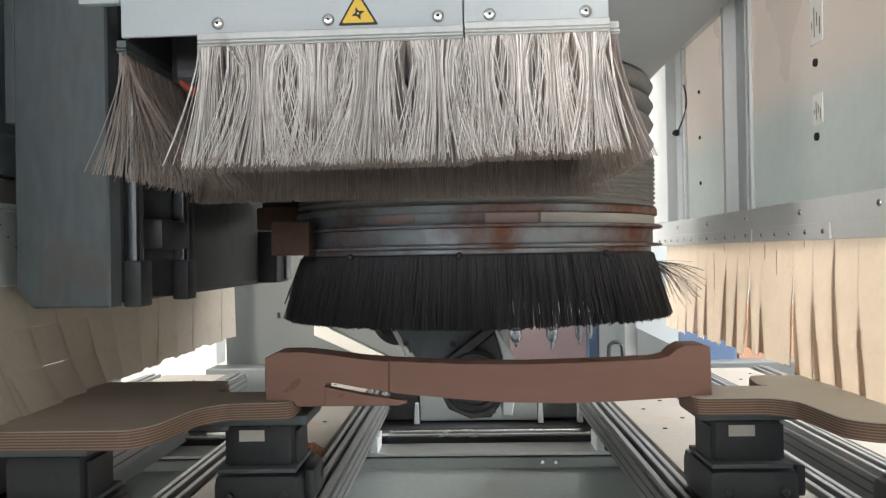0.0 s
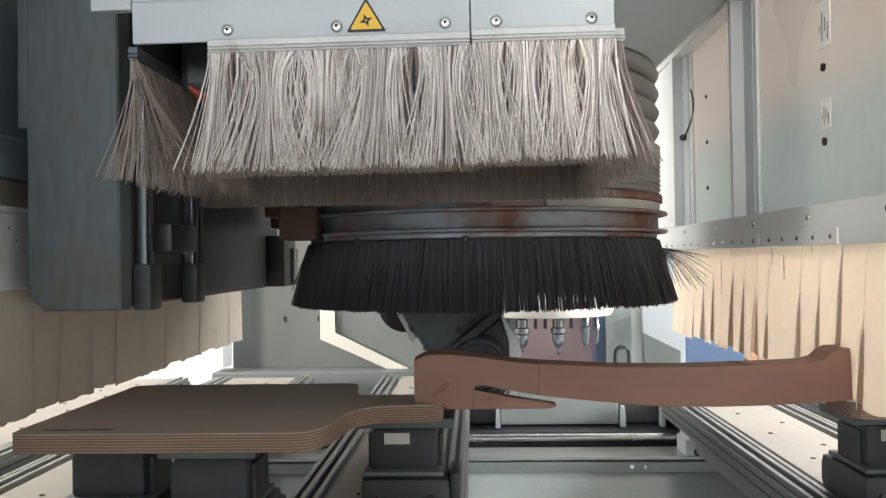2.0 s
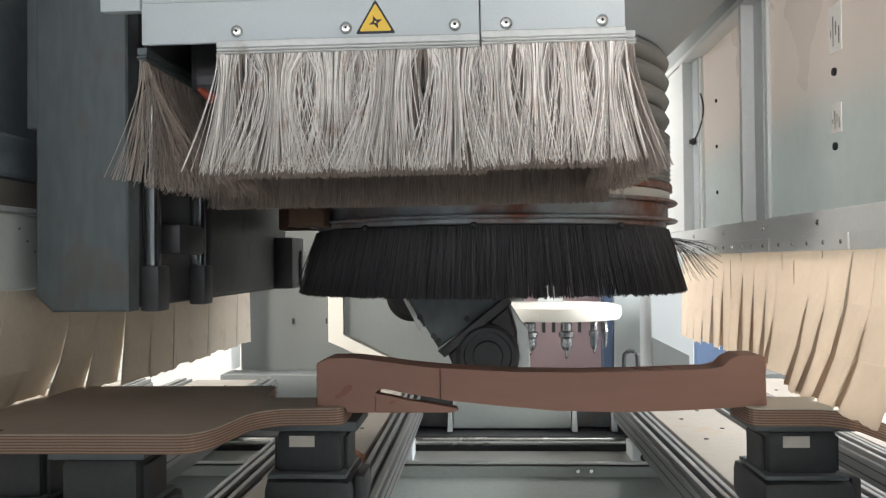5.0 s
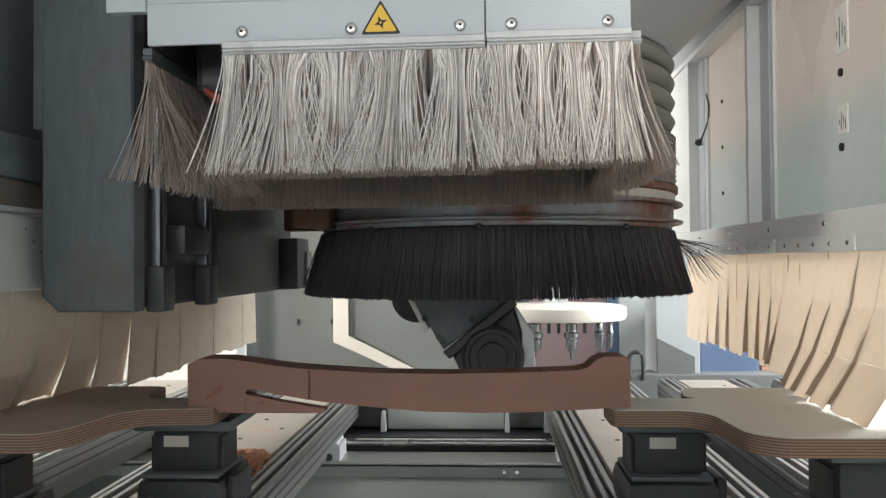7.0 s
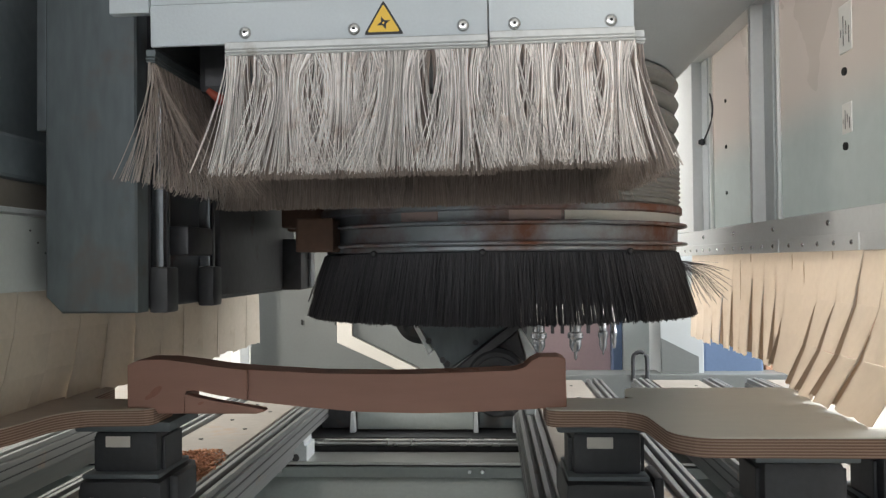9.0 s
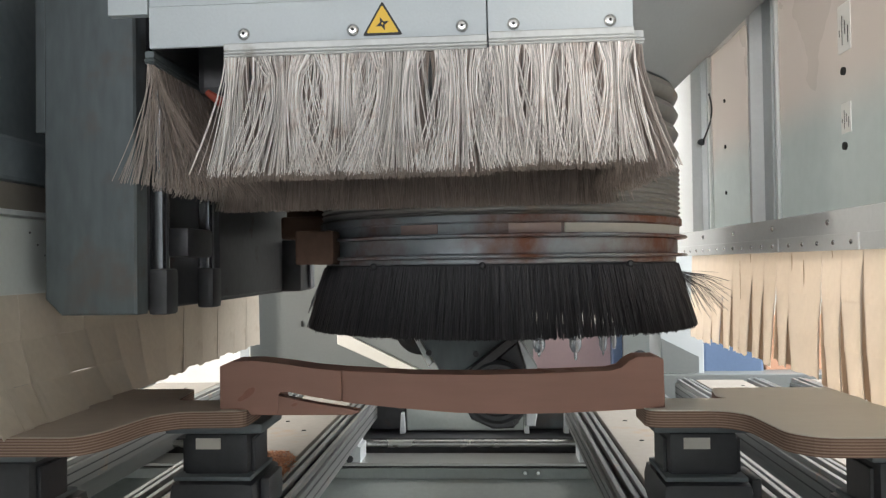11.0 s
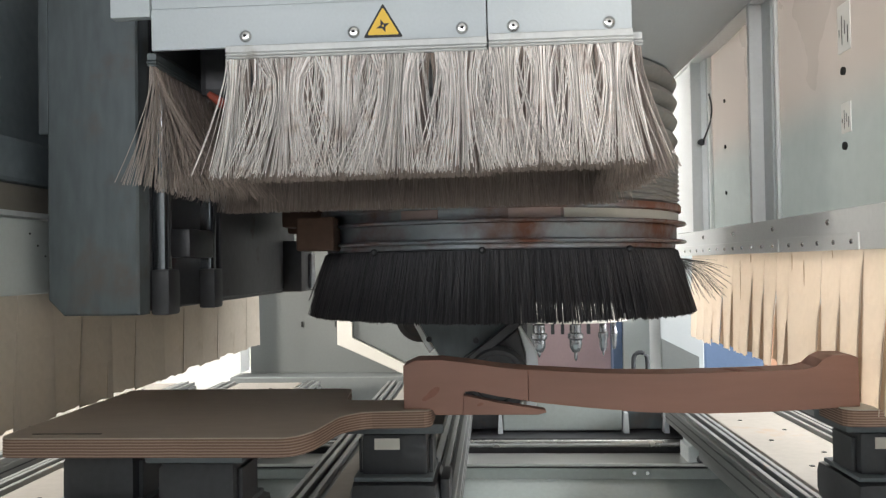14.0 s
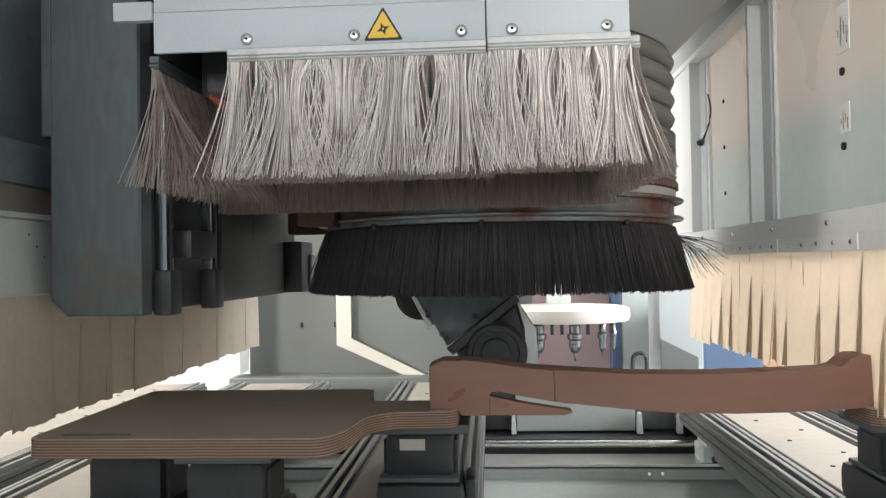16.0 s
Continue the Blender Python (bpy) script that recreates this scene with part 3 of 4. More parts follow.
# ---- strip curtains ----
def curtain(name, x, z_top, z_bot, slits, out, skew, tilt, materials, label, whole_from, lap=0.0):
    """A slit curtain with a darker lip behind each slit, the slit's shade in its colour. slits: (y, height where the
    slit begins, its width at the hem). Near strips bend in three lengths.
    """
    c = thing(name, (x, (slits[0][0] + slits[-1][0]) / 2, z_top), label, "strip curtain")
    strips = []
    for (y0, s0, w0), (y1, s1, w1) in zip(slits, slits[1:]):
        zb = z_bot + random.uniform(-0.004, 0.003) - (0.018 if x > 0 and y1 < 1.42 else 0)
        stagger = 0.0014 * (len(strips) % 2) if lap else 0.0
        lean, curl = random.uniform(-tilt, tilt), random.uniform(0.4, 1.6)

        def opening(z, start, w):
            return 0.5 * w * (max(0.0, start - z) / (start - z_bot)) ** 0.8 + 0.0001

        def sheet(za, zc, rows_n, shelf=0.0):
            bm = bmesh.new()
            frays = [random.uniform(-0.003, 0.002) for _ in range(9)]
            for layer in (0, 1):
                rows = []
                for k in range(rows_n + 1):
                    z = za + (zc - za) * k / rows_n
                    drop = (z_top - z) / 0.2
                    ga, gb = opening(z, s0, w0), opening(z, s1, w1)
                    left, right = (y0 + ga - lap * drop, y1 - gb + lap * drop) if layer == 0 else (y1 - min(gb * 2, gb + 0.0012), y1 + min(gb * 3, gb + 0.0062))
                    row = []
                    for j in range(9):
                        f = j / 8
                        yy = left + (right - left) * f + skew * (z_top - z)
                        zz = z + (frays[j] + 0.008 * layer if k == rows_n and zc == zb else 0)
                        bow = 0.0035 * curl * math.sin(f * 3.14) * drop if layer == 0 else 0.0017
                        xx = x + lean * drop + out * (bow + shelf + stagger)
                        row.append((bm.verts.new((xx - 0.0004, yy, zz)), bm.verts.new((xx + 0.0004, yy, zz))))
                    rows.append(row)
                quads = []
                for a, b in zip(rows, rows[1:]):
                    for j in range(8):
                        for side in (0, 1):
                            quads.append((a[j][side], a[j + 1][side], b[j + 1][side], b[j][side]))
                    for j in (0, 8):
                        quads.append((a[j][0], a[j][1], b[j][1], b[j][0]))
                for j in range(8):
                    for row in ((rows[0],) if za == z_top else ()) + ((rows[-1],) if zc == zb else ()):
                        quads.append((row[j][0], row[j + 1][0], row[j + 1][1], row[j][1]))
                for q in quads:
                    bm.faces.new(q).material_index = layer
            return bm

        mid = (y0 + y1) / 2
        if mid > whole_from:
            part("strip", sheet(z_top, zb, 14), materials, c, origin=(x, mid, z_top), smooth=True)
            continue
        cuts = [z_top + (zb - z_top) * f for f in (0.0, 0.34, 0.67, 1.0)]
        s = part("strip", sheet(cuts[0], cuts[1], 5), materials, c, origin=(x, mid, z_top), smooth=True)
        m = part("strip_middle", sheet(cuts[1] + 0.0004, cuts[2], 5, 0.0005), materials, s, origin=(x, mid, cuts[1]), smooth=True)
        e = part("strip_end", sheet(cuts[2] + 0.0004, cuts[3], 5, 0.0010), materials, s, origin=(x, mid, cuts[2]), smooth=True)
        strips.append((s, m, e, mid))
    return c, strips


slits_r = [(0.25 + 0.15 * k, -0.05, 0.008) for k in range(6)] + [
    (1.125, -0.08, 0.012), (1.198, 0.009, 0.019), (1.272, -0.06, 0.019), (1.345, -0.06, 0.020), (1.49, -0.10, 0.025), (1.552, -0.068, 0.027),
    (1.62, -0.056, 0.024), (1.69, -0.042, 0.036), (1.765, -0.17, 0.004), (1.828, -0.064, 0.030), (1.902, -0.085, 0.032), (1.982, -0.145, 0.016),
    (2.06, -0.16, 0.008), (2.13, -0.15, 0.006), (2.195, -0.10, 0.004)]
slits_l = [(0.99, -0.2, 0.001), (1.04, -0.2, 0.001), (1.10, -0.2, 0.001), (1.19, -0.2, 0.001), (1.28, -0.2, 0.001), (1.377, -0.2, 0.001), (1.48, -0.2, 0.001),
           (1.60, -0.2, 0.001), (1.72, -0.2, 0.001), (1.82, -0.2, 0.002), (1.94, -0.2, 0.001), (2.06, -0.04, 0.008), (2.17, -0.2, 0.001), (2.28, -0.2, 0.001)]
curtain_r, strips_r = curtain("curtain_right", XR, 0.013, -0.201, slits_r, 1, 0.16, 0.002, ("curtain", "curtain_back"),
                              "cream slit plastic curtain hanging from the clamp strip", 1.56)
curtain_l, strips_l = curtain("curtain_left", XL, -0.035, -0.219, slits_l, -1, 0.0, 0.0015, ("curtain_dim", "curtain_back"),
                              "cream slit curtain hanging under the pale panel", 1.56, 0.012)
# short tears under the clamp strip: slivers laid on in the lips' shade colour
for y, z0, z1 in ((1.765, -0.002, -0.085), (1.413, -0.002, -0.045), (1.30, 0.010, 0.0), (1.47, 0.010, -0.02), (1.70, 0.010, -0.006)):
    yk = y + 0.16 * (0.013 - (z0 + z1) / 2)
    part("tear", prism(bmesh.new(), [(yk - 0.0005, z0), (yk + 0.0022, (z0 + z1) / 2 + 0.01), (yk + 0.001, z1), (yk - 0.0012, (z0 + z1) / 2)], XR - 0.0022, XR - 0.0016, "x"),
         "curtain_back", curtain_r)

# ---- back of the machine ----
back = thing("machine_back", (-0.2, 3.0, -0.6), "pale green-grey sheet housing at the back of the machine", "machine housing", kind="structure")
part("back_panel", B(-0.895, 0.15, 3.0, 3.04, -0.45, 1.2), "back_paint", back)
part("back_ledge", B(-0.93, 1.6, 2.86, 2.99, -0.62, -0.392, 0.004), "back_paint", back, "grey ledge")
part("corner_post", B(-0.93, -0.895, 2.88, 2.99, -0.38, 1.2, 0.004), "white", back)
for x in (-0.70, -0.575):
    part("slot", B(x - 0.003, x + 0.003, 2.994, 2.999, -0.225, -0.205), "ink", back)
rib = thing("cover_frame", (-0.3, 2.97, -0.39), "cream bent sheet frame of the head cover", "machine frame")
part("frame_bar", prism(bmesh.new(), [(-0.557, 0.5), (-0.557, -0.285), (-0.27, -0.415), (-0.195, -0.415), (-0.506, -0.262), (-0.506, 0.5)], 2.93, 2.985, "y", 0.003),
     "cream", rib)
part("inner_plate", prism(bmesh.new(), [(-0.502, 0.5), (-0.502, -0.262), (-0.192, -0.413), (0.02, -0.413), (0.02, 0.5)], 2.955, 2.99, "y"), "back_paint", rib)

cab = thing("control_cabinet", (0.45, 3.3, -0.9), "pale cabinet with mauve panel and blue edge", "cabinet")
part("mauve_panel", B(0.12, 0.47, 3.3, 3.34, -0.6, 0.9), "pink", cab)
part("blue_edge", B(0.472, 0.51, 3.25, 3.34, -0.6, 0.9, 0.004), "blue", cab)
part("grey_door", B(0.512, 0.66, 3.25, 3.34, -0.6, 0.9, 0.004), "pale", cab)
pil = thing("white_pillar", (0.66, 3.0, -0.9), "white sheet pillar of the machine frame", "machine frame", kind="structure")
part("pillar_body", B(0.585, 0.735, 2.9, 3.1, -0.5, 0.9, 0.004), "duct", pil)
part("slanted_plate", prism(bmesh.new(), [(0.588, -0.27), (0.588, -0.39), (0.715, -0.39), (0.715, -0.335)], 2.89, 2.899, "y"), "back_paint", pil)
part("hose_loop", tube(bmesh.new(), [(0.484, 2.86, -0.41), (0.484, 2.86, -0.35)] + [(0.508 - 0.024 * math.cos(a * 0.349), 2.86, -0.34 + 0.026 * math.sin(a * 0.349)) for a in range(1, 9)]
                       + [(0.532, 2.86, -0.35), (0.532, 2.86, -0.41)], 0.0075, 8), "black", pil, smooth=True)

# tool changer
DC = (0.235, 2.75, -0.178)
disc = thing("tool_changer", (DC[0], DC[1], DC[2]), "white round tool magazine with hanging drills", "tool magazine")
part("disc", solid_lathe([(0.02, 0.036), (0.20, 0.034), (0.220, 0.028), (0.223, 0.002), (0.216, -0.012), (0.02, -0.012)], DC, 72), "cream", disc, smooth=True)
part("post", B(DC[0] - 0.04, DC[0] + 0.04, DC[1] + 0.09, DC[1] + 0.16, DC[2] + 0.03, 0.9), "pale", disc)


def tool(x, y, big, drop):
    z = DC[2] - 0.013
    holder = part("tool_holder", solid_lathe([(0.010, 0.0), (0.020 * big, -0.006), (0.020 * big, -0.03), (0.027 * big, -0.034), (0.027 * big, -0.048),
                                              (0.021 * big, -0.054), (0.021 * big, -0.075), (0.012 * big, -0.092)], (x, y, z), 20), "rail", disc, smooth=True)
    part("drill", solid_lathe([(0.006 * big, -0.09), (0.006 * big, -drop), (0.001, -drop - 0.008)], (x, y, z), 8), "rail", holder)
    for s in (-1, 1) if big > 0.8 else ():
        part("clip", B(x + s * 0.045 * big - 0.005, x + s * 0.045 * big + 0.005, y - 0.01, y + 0.01, z - 0.035, z), "dark_iron", holder)


tool(0.262, 2.60, 0.9, 0.112)
tool(0.352, 2.63, 0.6, 0.10)
tool(0.148, 2.60, 0.95, 0.100)
tool(0.395, 2.69, 0.4, 0.06)
tool(0.06, 2.68, 0.9, 0.11)

# bed with its guide rails
bed = thing("machine_bed", (0.0, 2.3, FLOOR), "grey-green machine bed with two bright guide rails", "machine bed", kind="structure")
part("bed_body", prism(bmesh.new(), [(2.095, -0.5205), (2.75, -0.5205), (2.75, FLOOR), (1.0, FLOOR), (1.0, -0.80), (1.9, -0.645), (2.05, -0.565), (2.088, -0.545)], -1.9, 1.9, "x"),
     "bed", bed)
part("oil_groove", B(-1.9, 1.9, 2.098, 2.2, -0.5203, -0.5165), "dark_iron", bed)
part("ledge_strip", B(-1.9, 1.9, 2.092, 2.205, -0.5163, -0.508, 0.002), "ledge", bed)
part("rail_web", B(-1.9, 1.9, 2.232, 2.75, -0.5203, -0.488), "dark_iron", bed)
part("guide_rail", solid_lathe([(0.0105, -1.9), (0.0105, 1.9)], (0, 2.222, -0.4865), 24, "x"), "steel", bed, smooth=True)
part("rail_cap", B(-1.9, 1.9, 2.236, 2.75, -0.4875, -0.4755, 0.002), "dark_iron", bed)

# things beyond the curtains
pal = thing("blue_crate", (0.85, 3.0, FLOOR), "steel-blue painted crate standing beyond the curtain", "crate")
part("crate_wall", B(0.745, 0.955, 2.95, 3.2, FLOOR, -0.15, 0.01), "blue", pal)
part("crate_rim", B(0.74, 0.96, 2.94, 3.21, -0.149, -0.13, 0.004), "blue", pal)
brd = thing("leaning_board", (1.1, 3.0, FLOOR), "brown board standing on the floor beyond the curtain", "board")
part("panel", B(0.97, 1.4, 2.98, 3.02, FLOOR, -0.2, 0.004), "carton", brd)
part("cleat", B(0.97, 1.4, 2.955, 2.9795, -0.26, -0.22, 0.004), "carton", brd)
tim = thing("timber_stack", (-1.9, 3.5, FLOOR), "raw reddish timber planks stacked on a trestle", "timber")
for k in range(4):
    part("plank", B(-2.05 + 0.03 * (k % 2), -1.74 + 0.02 * (k % 3), 3.3, 3.75, -0.70 + 0.032 * k, -0.67 + 0.032 * k, 0.003), "carton", tim)
part("trestle", B(-2.0, -1.8, 3.35, 3.7, FLOOR, -0.7005), "board", tim)

# ---- the sliding table: beams, pods, jigs and the chair leg ----
ON_TABLE, ON_GANTRY, ON_HEAD = [], [], []


def beam(x0, x1, inner, label):
    """A table beam: two slotted aluminium rails with a board between them. inner: the side with the plain bright flank."""
    b = thing("table_beam", ((x0 + x1) / 2, 1.7, -0.47), label, "table beam", "beams of the sliding table")
    for s, xa in ((1, x0), (-1, x1)):
        plain = s == inner
        xs = sorted((xa, xa + s * 0.062))
        r = part("rail_profile", B(xs[0], xs[1], 0.7, 2.68, -0.438 if plain else -0.41, -0.392, 0.002), "alu", b)
        for k in range(3):
            u = xa + s * (0.006 + 0.019 * k)
            v = sorted((u, u + s * 0.009))
            part("rib", B(v[0], v[1], 0.7, 2.68, -0.3915, -0.380 + 0.003 * (k == 1), 0.0015), "alu", r)
            if k < 2:
                g = sorted((u + s * 0.0105, u + s * 0.0175))
                part("groove", B(g[0], g[1], 0.7, 2.68, -0.3918, -0.3905), "dark_iron", r)
        for z in (-0.405, -0.424) if plain else ():
            f = sorted((xa - s * 0.0008, xa + s * 0.001))
            part("flank_slot", B(f[0], f[1], 0.7, 2.68, z - 0.0016, z + 0.0016), "dark_iron", r)
        w = sorted((xa + s * (0.045 if plain else 0.012), xa + s * 0.06))
        part("web", B(w[0], w[1], 0.7, 2.68, -0.50, -0.4385 if plain else -0.4105, 0.002), "alu" if plain else "dark_iron", r)
    part("board", B(x0 + 0.066, x1 - 0.066, 0.7, 2.68, -0.43, -0.384, 0.002), "board", b, "fawn dusty board with small holes")
    for k in range(16):
        xx, yy = (x0 + x1) / 2 + (-0.03, 0.035)[k % 2], 0.9 + 0.11 * k
        part("hole", solid_lathe([(0.005, 0), (0.005, 0.0012)], (xx, yy, -0.3838), 10), "hole", b)
    ON_TABLE.append(b)
    return b


beam_l = beam(-0.505, -0.215, -1, "aluminium table beam with dusty board under the left jig")
beam_r = beam(0.312, 0.61, 1, "aluminium table beam with dusty board under the right jig")
beam(0.70, 0.98, 1, "aluminium table beam with dusty board")
beam(1.06, 1.34, 1, "aluminium table beam with dusty board")
beam(-1.06, -0.72, -1, "aluminium table beam with bright dusty board")
beam(-1.46, -1.14, -1, "aluminium table beam with bright dusty board")

carriage = thing("table_carriage", (0.05, 2.3, -0.50), "table carriage with cast shoes and sheet covers", "machine carriage")
ON_TABLE.append(carriage)
for x, s in ((-0.248, 1), (0.353, -1)):
    sh = part("rail_shoe", prism(bmesh.new(), [(x - 0.035 * s, -0.475), (x - 0.035 * s, -0.515), (x + 0.022 * s, -0.515), (x + 0.022 * s, -0.47), (x + 0.012 * s, -0.47),
                                               (x + 0.012 * s, -0.445), (x - 0.0 * s, -0.43), (x - 0.0 * s, -0.475)], 2.10, 2.19, "y", 0.002), "zinc", carriage, smooth=False)
    part("bolt", solid_lathe([(0.010, 0), (0.009, -0.004), (0.004, -0.005)], (x - 0.008 * s, 2.0995, -0.50), 14, "y"), "dark_iron", sh)
skirt = part("front_skirt", B(-1.6, 1.6, 2.0865, 2.0915, -0.546, -0.5205, 0.001), "bed", carriage, "painted sheet skirt below the rails")
for x in (-0.325, -0.292, 0.193, 0.226):
    part("screw", solid_lathe([(0.006, 0), (0.005, -0.003)], (x, 2.0863, -0.531), 12, "y"), "steel", skirt)
part("light_cover", B(-0.13, 0.20, 2.31, 2.5, -0.47, -0.36, 0.004), "bed", carriage)
part("dark_cover", B(-0.235, -0.134, 2.33, 2.5, -0.47, -0.36, 0.004), "dark_iron", carriage)
part("dark_cover", B(0.204, 0.33, 2.33, 2.5, -0.47, -0.36, 0.004), "iron", carriage)
for x in (-0.137, 0.207, 0.315):
    part("bracket", prism(bmesh.new(), [(x - 0.007, -0.47), (x + 0.007, -0.47), (x + 0.004, -0.415), (x - 0.004, -0.415)], 2.27, 2.30, "y"), "zinc", carriage)


def pod(x, y, w=0.142, tag_=True):
    """A vacuum pod: rubber plate, dark body with a paper tag, wide clamping foot."""
    p = thing("vacuum_pod", (x, y, -0.381), "black vacuum pod with grey rubber plate on the table beam", "vacuum pod", "vacuum pods under the jigs")
    h = w / 2
    part("rubber_plate", B(x - h, x + h, y - 0.06, y + 0.06, -0.2505, -0.2352, 0.004), "pod_top", p, smooth=True)
    bd = part("body", B(x - 0.051, x + 0.050, y - 0.05, y + 0.05, -0.318, -0.251, 0.012), "black", p, smooth=True)
    if tag_:
        part("paper_tag", B(x - 0.03, x + 0.008, y - 0.0512, y - 0.0502, -0.275, -0.2585), "cream", bd, "cream paper tag")
    foot = part("foot", B(x - 0.066, x + 0.066, y - 0.075, y + 0.085, -0.381, -0.319, 0.018), "black", p, smooth=True)
    part("collar", B(x - 0.060, x + 0.058, y - 0.066, y + 0.06, -0.3195, -0.312, 0.003), "pod_top", foot, smooth=True)
    for k in (-1, 1):
        part("clamp_screw", solid_lathe([(0.007, 0.0), (0.007, -0.006), (0.004, -0.008)], (x + 0.04 * k, y - 0.0745, -0.35), 12, "y"), "dark_iron", foot)
        part("rib", B(x + 0.053 * k - 0.003, x + 0.053 * k + 0.003, y - 0.035, y + 0.035, -0.314, -0.262, 0.002), "black", bd)
    part("lever", B(x + 0.0665, x + 0.082, y - 0.05, y + 0.03, -0.365, -0.318, 0.006), "black", foot, smooth=True)
    ON_TABLE.append(p)
    return p


pod(-0.304, 1.268, 0.148)
pod(0.421, 1.268, 0.148)
pod(-0.54, 1.09, 0.128, False)
pod(-0.69, 1.13, 0.128, False)
pod(0.638, 1.09, 0.128, False)
pod(0.80, 1.13, 0.128, False)


def rounded(pts, r, n=4):
    """Rounds the corners of an outline."""
    out = []
    m = len(pts)
    for i, p in enumerate(pts):
        a, b = Vector(pts[i - 1]).to_2d(), Vector(pts[(i + 1) % m]).to_2d()
        c = Vector(p).to_2d()
        d1, d2 = (a - c), (b - c)
        k = min(r, d1.length * 0.45, d2.length * 0.45)
        s, e = c + d1.normalized() * k, c + d2.normalized() * k
        for j in range(n + 1):
            f = j / n
            out.append(tuple((1 - f) ** 2 * s + 2 * f * (1 - f) * c + f * f * e))
    return out


def jig(outline, face, label):
    xs = [p[0] for p in outline]
    t = thing("plywood_jig", (sum(xs) / len(xs), 1.18, -0.2345), label, "plywood board", "plywood jigs")
    part("core", prism(bmesh.new(), rounded(outline, 0.02), -0.2345, -0.2116, "z"), "ply_edge", t, "layered plywood core")
    part("face_veneer", prism(bmesh.new(), rounded(outline, 0.02), -0.2115, -0.21, "z", 0.0005), face, t)
    ON_TABLE.append(t)
    return t


jig_l = jig([(-0.778, 0.995), (-0.405, 0.995), (-0.385, 1.03), (-0.37, 1.135), (-0.34, 1.17), (-0.245, 1.175), (-0.245, 1.27), (-0.385, 1.27),
             (-0.395, 1.39), (-0.778, 1.39)], "ply_face", "sawdust-covered plywood jig board on the vacuum pods")
part("slot", B(-0.745, -0.655, 1.018, 1.021, -0.2105, -0.2094), "ink", jig_l)
jig_r = jig([(0.33, 1.17), (0.435, 1.17), (0.462, 1.14), (0.470, 1.02), (0.50, 0.99), (0.865, 0.99), (0.865, 1.375), (0.472, 1.375), (0.458, 1.29),
             (0.475, 1.27), (0.36, 1.272), (0.33, 1.27)], "ply_pale", "pale plywood jig board on the vacuum pods")

leg = thing("chair_leg", (0.0, 1.21, -0.21), "curved pink beech chair leg being milled across two jigs", "chair leg")
ON_TABLE.append(leg)
top = [(-0.286, -0.147), (-0.268, -0.139), (-0.232, -0.139), (-0.19, -0.144), (-0.15, -0.150), (-0.106, -0.154), (0.0, -0.1605), (0.10, -0.162), (0.20, -0.160),
       (0.285, -0.158), (0.300, -0.154), (0.310, -0.143), (0.322, -0.137), (0.350, -0.137), (0.359, -0.141)]
low = [(0.360, -0.2095), (0.30, -0.213), (0.22, -0.217), (0.15, -0.2185), (0.062, -0.2165), (-0.02, -0.2095), (-0.095, -0.2015)]
part("shaft", prism(bmesh.new(), [p for p in top if p[0] >= -0.11] + low + [(-0.106, -0.1995)], 1.1905, 1.246, "y", 0.0012), "beech", leg)
part("foot_end", prism(bmesh.new(), [p for p in top if p[0] <= -0.106] + [(-0.1062, -0.199), (-0.15, -0.1915), (-0.185, -0.184), (-0.197, -0.1835), (-0.2002, -0.1885),
                                                                  (-0.2002, -0.2185), (-0.24, -0.2185), (-0.2435, -0.2095), (-0.286, -0.2095)], 1.186, 1.246, "y", 0.0012), "beech", leg)
part("tongue", prism(bmesh.new(), [(-0.2, -0.190), (-0.15, -0.2008), (-0.082, -0.2115), (-0.080, -0.215), (-0.092, -0.2185), (-0.2, -0.2185)], 1.186, 1.206, "y", 0.001), "beech", leg)
for x, z, a, w in ((-0.243, -0.186, 40, 0.012), (-0.252, -0.193, 30, 0.008), (-0.175, -0.203, 20, 0.005)):
    pts = []
    for k in range(12):
        u, v = w * math.cos(k * 0.5236), w * 0.42 * math.sin(k * 0.5236)
        c, s = math.cos(radians(a)), math.sin(radians(a))
        pts.append((x + u * c - v * s, z + u * s + v * c))
    part("knot", prism(bmesh.new(), pts, 1.1857 - 0.02 * w, 1.1862, "y"), "knot", leg)
for x in (0.185, 0.228):
    part("saw_mark", B(x, x + 0.012, 1.195, 1.24, -0.1612, -0.1592, 0, Matrix.Rotation(0.5, 4, "Z")), "knot", leg)


